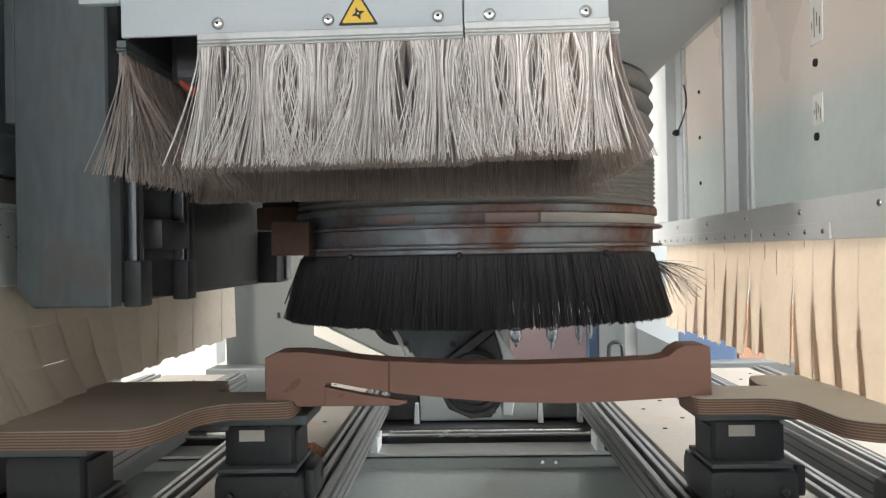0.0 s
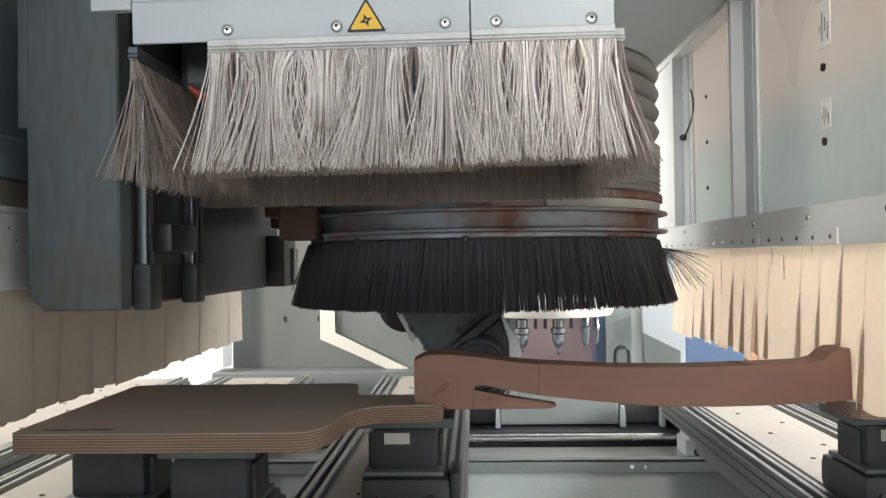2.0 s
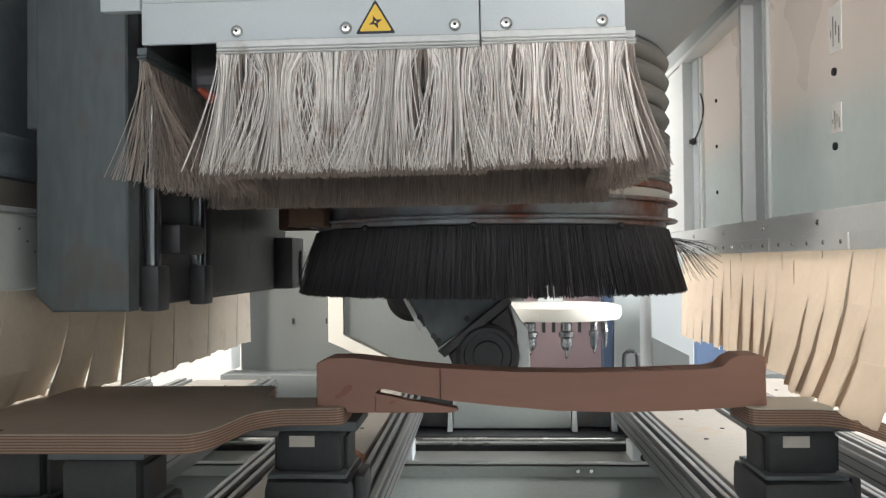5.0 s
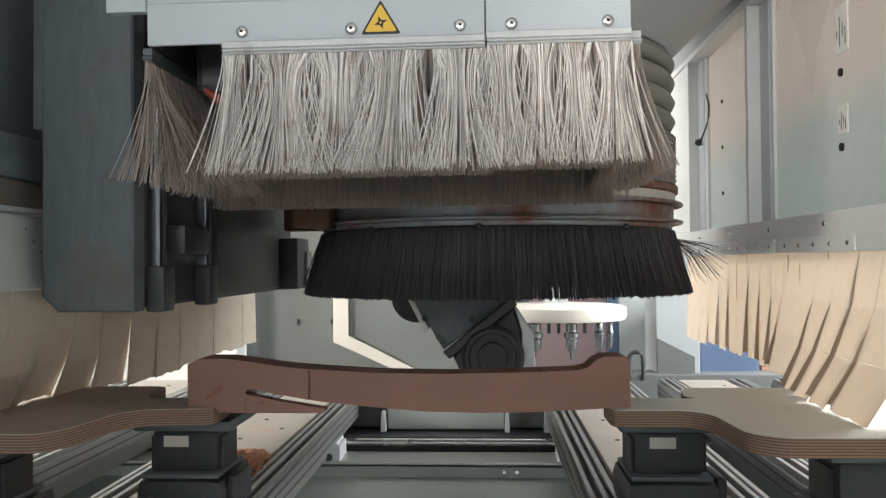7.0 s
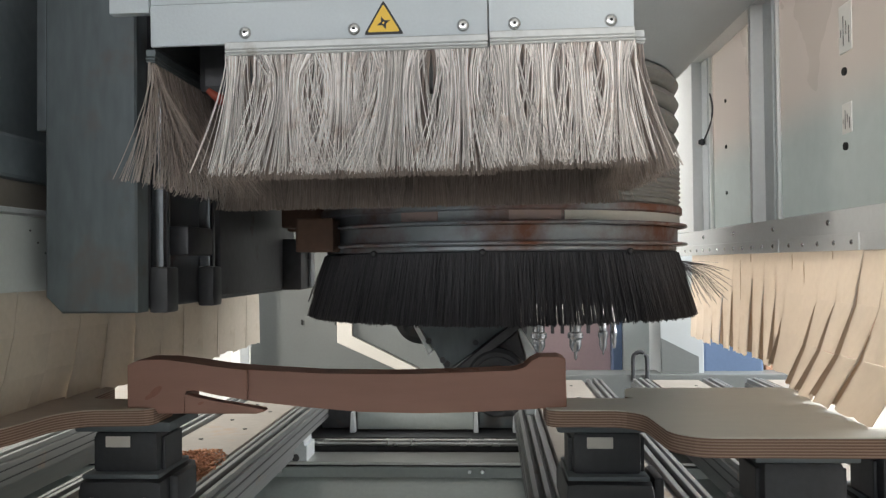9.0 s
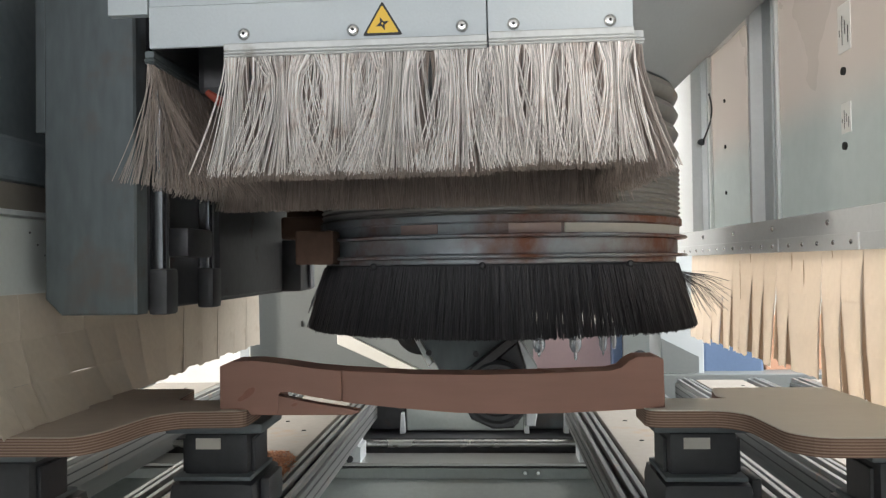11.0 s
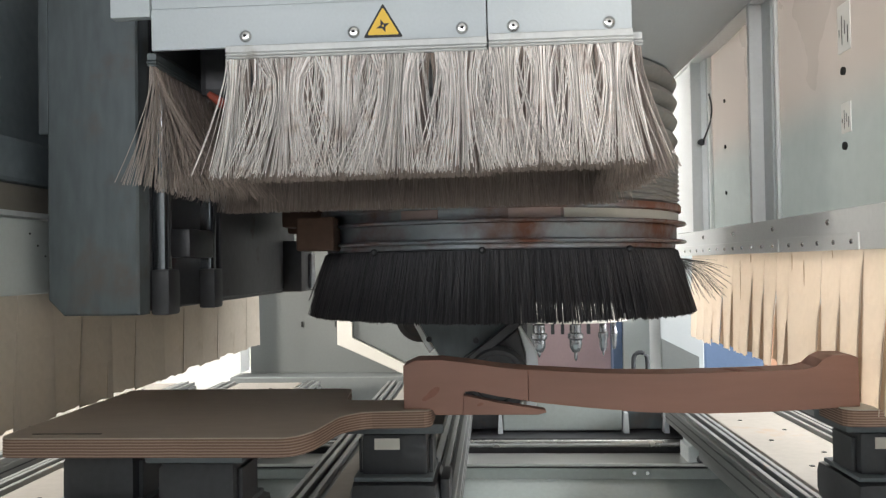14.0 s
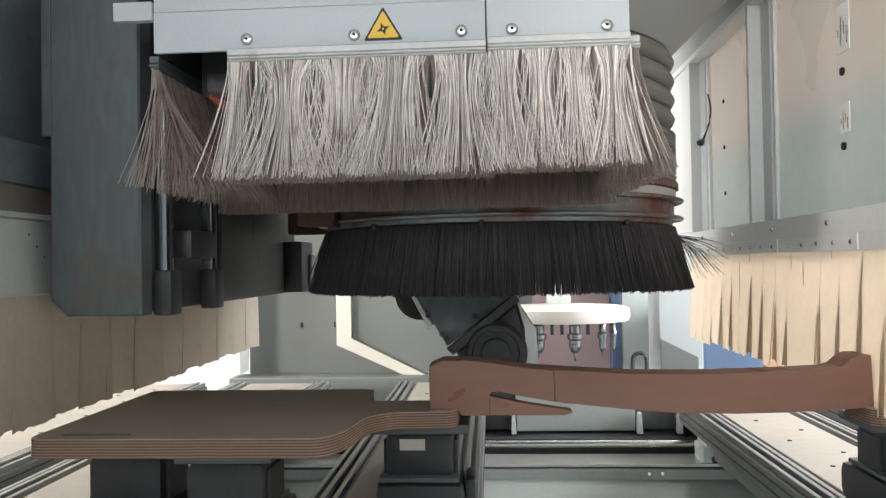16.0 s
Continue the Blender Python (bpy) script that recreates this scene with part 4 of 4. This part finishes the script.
def sawdust(name, x, y, z, rx, ry, h, n, parent_list, label):
    """A loose heap of curled shavings and grains."""
    t = thing(name, (x, y, z), label, "sawdust")
    hr = Hair()
    for _ in range(n):
        a, q = random.random() * 6.283, random.random() ** 0.7
        px, py = x + rx * q * math.cos(a), y + ry * q * math.sin(a)
        pz = z + h * (1 - q) * random.random() + 0.001
        d = Vector((random.gauss(0, 1), random.gauss(0, 1), random.gauss(0, 0.35))).normalized() * random.uniform(0.002, 0.008)
        hr.rod([(px, py, pz), (px + d.x, py + d.y, max(z + 0.0005, pz + d.z))], random.uniform(0.0006, 0.0018))
    hr.make("loose_sawdust", "sawdust", t)
    bm = bmesh.new()
    rings = [[bm.verts.new((x + rx * q * math.cos(k * 0.3142) * (0.8 + 0.15 * math.sin(k * 1.7)), y + ry * q * math.sin(k * 0.3142) * (0.8 + 0.15 * math.sin(k * 2.3)),
                            z + h * 0.55 * (1 - q) ** 1.3)) for k in range(20)] for q in (0.05, 0.35, 0.7, 1.0)]
    for a, b in zip(rings, rings[1:]):
        for k in range(20):
            bm.faces.new((a[k], a[(k + 1) % 20], b[(k + 1) % 20], b[k]))
    bm.faces.new(rings[0])
    bm.faces.new(rings[-1])
    part("heap", bm, "sawdust", t, smooth=True)
    parent_list.append(t)


sawdust("sawdust_heap", -0.33, 1.48, -0.3835, 0.07, 0.20, 0.04, 3200, ON_TABLE, "red-brown sawdust heaped beside the pod")
sawdust("sawdust_heap", -0.305, 1.115, -0.3835, 0.05, 0.02, 0.02, 350, ON_TABLE, "red-brown sawdust at the foot of the pod")
sawdust("sawdust_heap", 0.42, 1.115, -0.3835, 0.05, 0.02, 0.015, 250, ON_TABLE, "red-brown sawdust at the foot of the pod")

# ---- the gantry: column, hood with grey brushes ----
column = thing("gantry_column", (-0.55, 1.5, -0.065), "grey machined column with dark vertical guide rails", "machine column")
ON_GANTRY.append(column)
part("front_casting", prism(bmesh.new(), [(-0.617, 1.2), (-0.617, -0.042), (-0.594, -0.065), (-0.487, -0.065), (-0.487, 1.2)], 1.10, 1.14, "y", 0.003), "iron", column,
     "stained grey casting with a chipped lower corner")
part("step_plate", B(-0.632, -0.6172, 1.105, 1.14, 0.19, 1.2, 0.002), "iron", column)
part("side_plate", B(-0.60, -0.49, 1.145, 2.02, -0.062, 1.2, 0.004), "dark_iron", column)
for y in (1.165, 1.36):
    g = part("guide_rail", B(-0.4895, -0.470, y - 0.014, y + 0.014, -0.03, 1.2, 0.004), "rail", column, smooth=True)
    part("rail_groove", B(-0.4697, -0.4685, y - 0.004, y + 0.004, -0.03, 1.2), "dark_iron", g)
    part("rail_stop", B(-0.4895, -0.462, y - 0.020, y + 0.024, -0.068, -0.002, 0.005), "dark_iron", column, smooth=True)
part("motor_block", B(-0.4895, -0.455, 1.21, 1.32, 0.015, 0.06, 0.006), "dark_iron", column, smooth=True)
part("cover_plate", B(-0.4895, -0.478, 1.42, 1.86, -0.055, 1.0, 0.003), "dark_iron", column)
part("end_block", B(-0.4895, -0.44, 1.88, 2.0, -0.06, 0.06, 0.006), "dark_iron", column, smooth=True)
part("head_slide", B(-0.4385, -0.26, 1.78, 1.87, 0.075, 1.0, 0.006), "dark_iron", column)
part("slide_wiper", B(-0.4385, -0.30, 1.74, 1.775, 0.07, 0.13, 0.006), "brown_iron", column, smooth=True)
part("end_strip", B(-0.4395, -0.432, 1.95, 1.99, -0.055, 0.03, 0.003), "rust", column)

hood = thing("dust_hood", (-0.12, 1.15, 0.28), "pale blue-grey sheet hood fringed with grey brushes", "dust hood")
ON_GANTRY.append(hood)
part("front_plate", B(-0.424, -0.0008, 1.0, 1.006, 0.279, 0.331, 0.001), "paint", hood)
part("front_plate", B(0.0008, 0.177, 1.0, 1.006, 0.279, 0.331, 0.001), "paint", hood)
part("upper_plate", B(-0.424, 0.177, 1.0015, 1.009, 0.3315, 0.9, 0.001), "paint", hood)
# left plate in dark iron: shade inside the hood put into its colour
part("side_plate", B(-0.424, -0.418, 1.0095, 1.30, 0.279, 0.9), "dark_iron", hood)
part("side_plate", B(0.171, 0.177, 1.0095, 1.30, 0.279, 0.9), "paint", hood)
part("corner_flange", B(-0.475, -0.4245, 0.996, 1.01, 0.321, 0.345, 0.001), "paint", hood)
part("back_plate", B(-0.417, 0.170, 1.302, 1.308, 0.262, 0.9), "duct", hood)
part("inner_casting", B(-0.40, -0.30, 1.1, 1.25, 0.24, 0.5, 0.01), "dark_iron", hood)
part("red_knob", tube(bmesh.new(), [(-0.372, 1.06, 0.235), (-0.355, 1.06, 0.222), (-0.335, 1.06, 0.215)], [0.004, 0.007, 0.006], 10), "red", hood, smooth=True)
for x in (-0.303, -0.166, -0.031, 0.032, 0.149):
    r = part("screw_cap", solid_lathe([(0.0078, 0.0), (0.0076, -0.0012), (0.0058, -0.003), (0.004, -0.0034)], (x, 0.9998, 0.2925), 24, "y"), "steel", hood, smooth=True)
    part("socket", solid_lathe([(0.0019, 0), (0.0019, -0.0006)], (x, 0.9962, 0.2925), 8, "y"), "hole", r)

sign = thing("warning_sign", (-0.129, 1.0, 0.284), "yellow warning triangle with a black star-shaped blade", "warning sign")
ON_GANTRY.append(sign)


def tri(h, off, y0, y1):
    w = h * 0.585
    return prism(bmesh.new(), rounded([(-0.129 - w, 0.2845 + off), (-0.129 + w, 0.2845 + off), (-0.129, 0.2845 + off + h)], 0.003), y0, y1, "y")


part("black_border", tri(0.0425, 0, 0.9990, 0.9998), "ink", sign)
part("yellow_field", tri(0.0345, 0.003, 0.9984, 0.9989), "yellow", sign)
star = []
for k in range(8):
    a = radians(20 + 45 * k)
    r = 0.0088 if k % 2 == 0 else 0.0033
    star.append((-0.129 + r * math.cos(a), 0.2985 + r * math.sin(a)))
part("blade_symbol", prism(bmesh.new(), star, 0.9979, 0.9983, "y"), "ink", sign)
part("blade_eye", prism(bmesh.new(), [(-0.129 + 0.0014 * math.cos(k), 0.2985 + 0.0014 * math.sin(k)) for k in np.arange(0, 6.28, 0.7)], 0.9975, 0.9978, "y"), "yellow", sign)


def brush(name, p0, p1, out, z_top, length, count, material, splay, fans, label, spread=0.5, depth=0.012, thick=0.00075, clip="channel", waist=0.56, fill=3.2):
    """A strip brush from p0 to p1 (x, y). fans: where its tufts meet, as shares of its length; each tuft narrows below the
    channel and spreads again; a dense rear pile fills the depth and shows its cut ends from below."""
    a, b = Vector((*p0, 0)), Vector((*p1, 0))
    d = (b - a)
    u = d.normalized()
    o = Vector((*out, 0))
    t = part(name, bmesh.new(), clip, hood, label)
    bm = bmesh.new()
    for z0, z1, q in ((z_top - 0.0015, z_top + 0.008, 0.0058), (z_top - 0.0055, z_top - 0.0018, 0.0070), (z_top - 0.0088, z_top - 0.0058, 0.0062)):
        c = [a + o * q, b + o * q, b - o * 0.006, a - o * 0.006]
        prism(bm, [(v.x, v.y) for v in c], z0, z1, "z", 0.0012)
    part("clamp_channel", bm, clip, t, "bent galvanised channel")
    hr = Hair()

    def strand(root, mid, pull, lean, push, ln, r, dy0):
        bend = random.gauss(0, 0.0009)
        pts = []
        for f in (0, 0.18, 0.38, 0.6, 0.8, 1.0):
            along = root + (mid - root) * pull * math.sin(3.14 * f ** 0.75) + lean * f ** 1.25 + bend * math.sin(f * 3.14)
            q = a + u * along + o * (dy0 + push * f ** 1.4)
            pts.append((q.x, q.y, z_top - 0.008 - ln * f))
        hr.rod(pts, r)

    cuts = [f * d.length for f in fans]
    for k, (c0, c1) in enumerate(zip(cuts, cuts[1:])):
        w, mid = c1 - c0, (c0 + c1) / 2 + random.uniform(-0.08, 0.08) * (c1 - c0)
        tilt, front = random.gauss(0, 0.004), random.uniform(0.75, 1.1)
        pull = waist * random.uniform(0.75, 1.15)
        for _ in range(int(count * w / d.length)):
            q = random.uniform(-0.5, 0.5)
            row = random.random()
            lean = tilt + spread * q * w + random.gauss(0, 0.0026)
            p = pull + random.gauss(0, 0.06)
            if random.random() < 0.17:
                q = random.choice((-1, 1)) * random.uniform(0.2, 0.5)
                lean += math.copysign(random.uniform(0.006, 0.036), q)
                row, p = random.uniform(0.7, 1.15), p * 0.2
            ln = length * random.uniform(0.972, 0.99) - (0.010 * (1 - abs(q) * 1.6) * row)
            strand(mid + q * w, mid, p, lean, splay + depth * front * (0.35 + 0.65 * row), ln, thick * random.uniform(0.75, 1.2), random.uniform(-0.003, 0.004))
    hr.make("bristles", material, t)
    hr.v, hr.f = [], []
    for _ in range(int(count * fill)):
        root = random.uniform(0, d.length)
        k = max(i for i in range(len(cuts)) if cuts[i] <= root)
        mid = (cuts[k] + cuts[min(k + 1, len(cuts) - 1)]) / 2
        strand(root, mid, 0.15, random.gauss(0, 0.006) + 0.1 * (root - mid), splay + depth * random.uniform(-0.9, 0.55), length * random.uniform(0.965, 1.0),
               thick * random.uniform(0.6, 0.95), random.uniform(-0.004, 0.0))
    hr.make("rear_bristles", "bristle_rear", t, "dusty brown rear pile, the shade between tufts in its colour")
    return t


brush("brush_strip", (-0.326, 0.996), (-0.001, 0.996), (0, -1), 0.271, 0.155, 780, "bristle", 0.004, (0, 0.09, 0.34, 0.555, 0.785, 1.0), "long grey nylon strip brush", 0.42, 0.034)
brush("brush_strip", (0.0015, 0.996), (0.176, 0.996), (0, -1), 0.274, 0.153, 430, "bristle", 0.004, (0, 0.23, 0.50, 0.73, 1.0), "short grey nylon strip brush", 0.42, 0.034)
brush("brush_strip", (-0.424, 1.0), (-0.424, 1.30), (-1, 0), 0.268, 0.158, 300, "bristle_darker", -0.030, (0, 0.3, 0.55, 0.8, 1), "darker grey strip brush along the side", 0.6, 0.075,
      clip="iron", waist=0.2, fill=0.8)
brush("brush_strip", (0.183, 1.0), (0.183, 1.30), (1, 0), 0.272, 0.158, 1100, "bristle_darker", 0.010, (0, 0.2, 0.4, 0.6, 0.8, 1), "darker grey strip brush along the side", 0.5, 0.040,
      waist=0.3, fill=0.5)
brush("brush_strip", (-0.42, 1.296), (0.18, 1.296), (0, 1), 0.262, 0.165, 5200, "bristle_darker", 0.0, (0, 0.15, 0.28, 0.45, 0.6, 0.72, 0.86, 1), "darker grey strip brush across the back",
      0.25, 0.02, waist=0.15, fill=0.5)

# ---- the milling head inside its round black brush ----
HX, HY = 0.017, 1.67
head = thing("milling_head", (HX, HY, 0.0), "round dust collar with black brush over a five-axis milling head", "milling head")
ON_HEAD.append(head)


def hoop(r0, r1, z0, z1, bev=0.002):
    return ring_lathe([(r0, z0), (r1 - bev, z0), (r1, z0 + bev), (r1, z1 - bev), (r1 - bev, z1), (r0, z1)], (HX, HY, 0), 128)


part("lower_flange", hoop(0.33, 0.368, 0.010, 0.0155), "rust", head, "rust-stained steel flange", smooth=True)
part("upper_flange", hoop(0.33, 0.368, 0.044, 0.0495), "rust", head, "rust-stained steel flange", smooth=True)
part("collar", hoop(0.32, 0.350, 0.0156, 0.0439), "rust", head, smooth=True)
part("rim_band", hoop(0.335, 0.3470, 0.0002, 0.0098), "rust", head, "rust-mottled steel rim", smooth=True)
part("brush_band", hoop(0.335, 0.3485, -0.019, 0.0), "black", head, "dark band that clamps the bristles", smooth=True)
part("inlet_ring", ring_lathe([(0.33, 0.05), (0.351, 0.05), (0.351, 0.066), (0.3585, 0.069), (0.3585, 0.080), (0.33, 0.081)], (HX, HY, 0), 128), "rust", head, smooth=True)
# pale arcs stand in for the lit curtain showing through openings
for a0, a1, mat in ((-88, -74, "dust_plate"), (-73, -12, "cream"), (-118, -107, "dust_plate")):
    arc = [(HX + 0.3535 * math.cos(radians(a0 + (a1 - a0) * k / 16)), HY + 0.3535 * math.sin(radians(a0 + (a1 - a0) * k / 16))) for k in range(17)]
    arc += [(HX + 0.351 * math.cos(radians(a1 - (a1 - a0) * k / 16)), HY + 0.351 * math.sin(radians(a1 - (a1 - a0) * k / 16))) for k in range(17)]
    part("cover_plate", prism(bmesh.new(), arc, 0.0505, 0.066, "z"), mat, head, "pale arc in the recessed band, in place of a bright opening")
ribs = [(0.335, 0.079)]
for k in range(11):
    ribs += [(0.352, 0.081 + 0.009 * k), (0.356, 0.084 + 0.009 * k), (0.352, 0.087 + 0.009 * k)]
ribs += [(0.335, 0.185)]
part("ribbed_sleeve", ring_lathe(ribs, (HX, HY, 0), 128), "rubber", head, "dusty ribbed rubber sleeve", smooth=True)
for k in range(4):
    z = 0.188 + 0.037 * k
    part("bellows_fold", ring_lathe([(0.325, z), (0.338, z), (0.350, z + 0.008), (0.355, z + 0.018), (0.349, z + 0.029), (0.338, z + 0.036), (0.325, z + 0.036)],
                                    (HX, HY, 0), 96), "rubber", head, smooth=True)
part("funnel", ring_lathe([(0.31, 0.335), (0.345, 0.335), (0.62, 0.60), (0.62, 0.95), (0.61, 0.95), (0.61, 0.604)], (HX, HY, 0), 96), "duct", head, "pale grey sheet funnel", smooth=True)
part("side_bracket", B(-0.338, -0.272, 1.40, 1.47, 0.003, 0.062, 0.004), "brown_iron", head, "rusty bracket")
part("side_arm", B(-0.42, -0.31, 1.62, 1.70, 0.055, 0.10, 0.006), "brown_iron", head)
for a in (-52, -95, -128):
    c, s = math.cos(radians(a)), math.sin(radians(a))
    part("bolt", solid_lathe([(0.006, 0), (0.006, -0.006), (0.003, -0.009)], (HX + 0.352 * c, HY + 0.352 * s, -0.002), 10, "y"), "dark_iron", head)
hr = Hair()
for i in range(15000):
    a = random.random() * 2 * math.pi
    lay = random.random()
    r0 = 0.346 + 0.005 * lay
    if math.cos(a - radians(-68)) > 0.95 and random.random() < 0.6:
        continue
    flare = 0.014 + 0.016 * lay + random.gauss(0, 0.003)
    ln = 0.096 + random.gauss(0, 0.002) - (0.05 * random.random() if random.random() < 0.04 else 0)
    da = random.gauss(0, 0.006)
    p0 = (HX + r0 * math.cos(a), HY + r0 * math.sin(a), -0.003)
    p1 = (HX + (r0 + flare) * math.cos(a + da), HY + (r0 + flare) * math.sin(a + da), -0.022 - ln)
    hr.rod([p0, p1], 0.0010)
for i in range(60):
    a = radians(random.gauss(-10, 8))
    ln, fl = random.uniform(0.005, 0.085), random.uniform(0.03, 0.10)
    p0 = (HX + 0.35 * math.cos(a), HY + 0.35 * math.sin(a), -0.018)
    hr.rod([p0, (HX + (0.35 + fl * 0.6) * math.cos(a), HY + (0.35 + fl * 0.6) * math.sin(a), -0.018 - ln * 0.45),
            (HX + (0.35 + fl) * math.cos(a), HY + (0.35 + fl) * math.sin(a), -0.018 - ln)], 0.00045)
hr.make("black_bristles", "bristle_black", head, "dense black bristles, splayed at one side")

# fork and spindle below the brush
SY = 1.52
part("fork_plate", prism(bmesh.new(), [(-0.185, 0.2), (-0.185, -0.05), (-0.138, -0.128), (-0.083, -0.2215), (0.041, -0.131), (0.041, 0.2)], SY, SY + 0.06, "y", 0.003), "iron", head,
     "dark grey fork plate")
part("fork_edge", prism(bmesh.new(), [(-0.20, 0.2), (-0.20, -0.05), (-0.150, -0.128), (-0.118, -0.19), (-0.110, -0.182), (-0.141, -0.128), (-0.188, -0.05), (-0.188, 0.2)],
                        SY + 0.004, SY + 0.10, "y", 0.002), "white", head)
part("fork_bar", prism(bmesh.new(), [(-0.083, -0.224), (-0.071, -0.236), (0.053, -0.137), (0.043, -0.124)], SY - 0.025, SY - 0.001, "y", 0.002), "dark_iron", head)
part("spindle_body", prism(bmesh.new(), [(-0.066, -0.232), (-0.052, -0.262), (-0.04, -0.287), (0.0, -0.305), (0.038, -0.303), (0.056, -0.28), (0.0605, -0.19), (0.048, -0.142)],
                           SY - 0.002, SY + 0.10, "y", 0.004), "dark_iron", head)
cap = part("motor_cap", solid_lathe([(0.058, 0.0), (0.058, -0.02), (0.051, -0.026), (0.044, -0.026), (0.042, -0.020), (0.028, -0.020), (0.026, -0.030), (0.010, -0.031)],
                                    (0.008, SY - 0.003, -0.233), 48, "y"), "black", head, smooth=True)
part("cap_bolt", solid_lathe([(0.006, 0), (0.005, -0.004)], (0.042, SY - 0.003, -0.290), 12, "y"), "dark_iron", cap)
part("spindle_cheek", prism(bmesh.new(), [(0.0505, -0.138), (0.083, -0.19), (0.087, -0.25), (0.078, -0.30), (0.060, -0.30), (0.065, -0.19), (0.0485, -0.144)], SY, SY + 0.09, "y", 0.002),
     "zinc", head)
part("rear_motor", solid_lathe([(0.052, 0), (0.052, -0.06), (0.04, -0.07)], (-0.142, SY + 0.18, -0.128), 40, "y"), "dark_iron", head, smooth=True)
for x, z in ((-0.117, -0.163), (-0.03, -0.166), (-0.092, -0.198), (-0.083, -0.206), (0.022, -0.128), (-0.07, -0.11)):
    part("bolt", solid_lathe([(0.0055, 0), (0.0055, -0.006)], (x, SY - 0.0005, z), 10, "y"), "dark_iron", head)


# ---- what moves ----
def strip_bends(y, x_curtain, span, ticks):
    """How a strip is dragged by the jig under it, time by time: it keeps the side to which it was last swept."""
    lo, hi, y0, y1 = span
    last, out = (1.0 if x_curtain < 0 else 0.25), []
    for t in ticks:
        dx = at(TABLE, t)
        v = at(TABLE, t) - at(TABLE, max(t - 0.5, 0))
        if abs(v) > 0.015:
            aim = 1.0 if v > 0 else -1.0
            if x_curtain > 0 and v > 0:
                aim = 0.25
            last += (aim - last) * 0.6
        inside = min(x_curtain - (lo + dx), (hi + dx) - x_curtain)
        near = y0 - 0.03 < y < y1 + 0.18
        out.append(last * max(0.0, min(1.0, 0.5 + inside / 0.05)) if near else 0.0)
    return out


def motions():
    for ob in ON_TABLE:
        b = ORG[ob.name]
        walk(ob, [(t, pose(b.x + d, b.y, b.z)) for t, d in TABLE])
    for ob in ON_GANTRY:
        b = ORG[ob.name]
        lean, sag = (-0.42, -0.0018) if ob in (hood, sign) else (0, 0)
        walk(ob, [(t, pose(b.x, b.y + d, b.z + sag, 0, lean, 0)) for t, d in GANTRY])
    times = sorted({t for t, _ in GANTRY} | {t for t, _ in HEAD})
    for ob in ON_HEAD:
        b = ORG[ob.name]
        walk(ob, [(t, pose(b.x, b.y + at(GANTRY, t), b.z + at(HEAD, t))) for t in times])
    ticks = [k * 0.25 for k in range(65)]
    for strips, x, span in ((strips_r, XR, (0.468, 0.865, 0.985, 1.375)), (strips_l, XL, (-0.778, -0.395, 0.988, 1.39))):
        for s, mid, end, y in strips:
            bends = strip_bends(y, x, span, ticks)
            if not any(bends):
                continue
            sb, mb, eb = ORG[s.name] - ORG[s.parent.name], ORG[mid.name] - ORG[s.name], ORG[end.name] - ORG[s.name]
            drop = (eb - mb).length
            edge = float(np.interp(y, [1.2, 1.30, 1.42, 1.55], [1.0, 0.78, 0.42, 0.1]))
            top_rows, mid_rows, end_rows = [], [], []
            for t, k in zip(ticks, bends):
                a, b, c = -6 * edge * k, -11 * edge * k, -22 * edge * k
                top_rows.append((t, pose(sb.x, sb.y, sb.z, 0, a, 0)))
                mid_rows.append((t, pose(mb.x, mb.y, mb.z, 0, b, 0)))
                end_rows.append((t, pose(mb.x - drop * math.sin(radians(b)), mb.y, mb.z - drop * math.cos(radians(b)), 0, c, 0)))
            walk(s, top_rows)
            walk(mid, mid_rows)
            walk(end, end_rows)


motions()
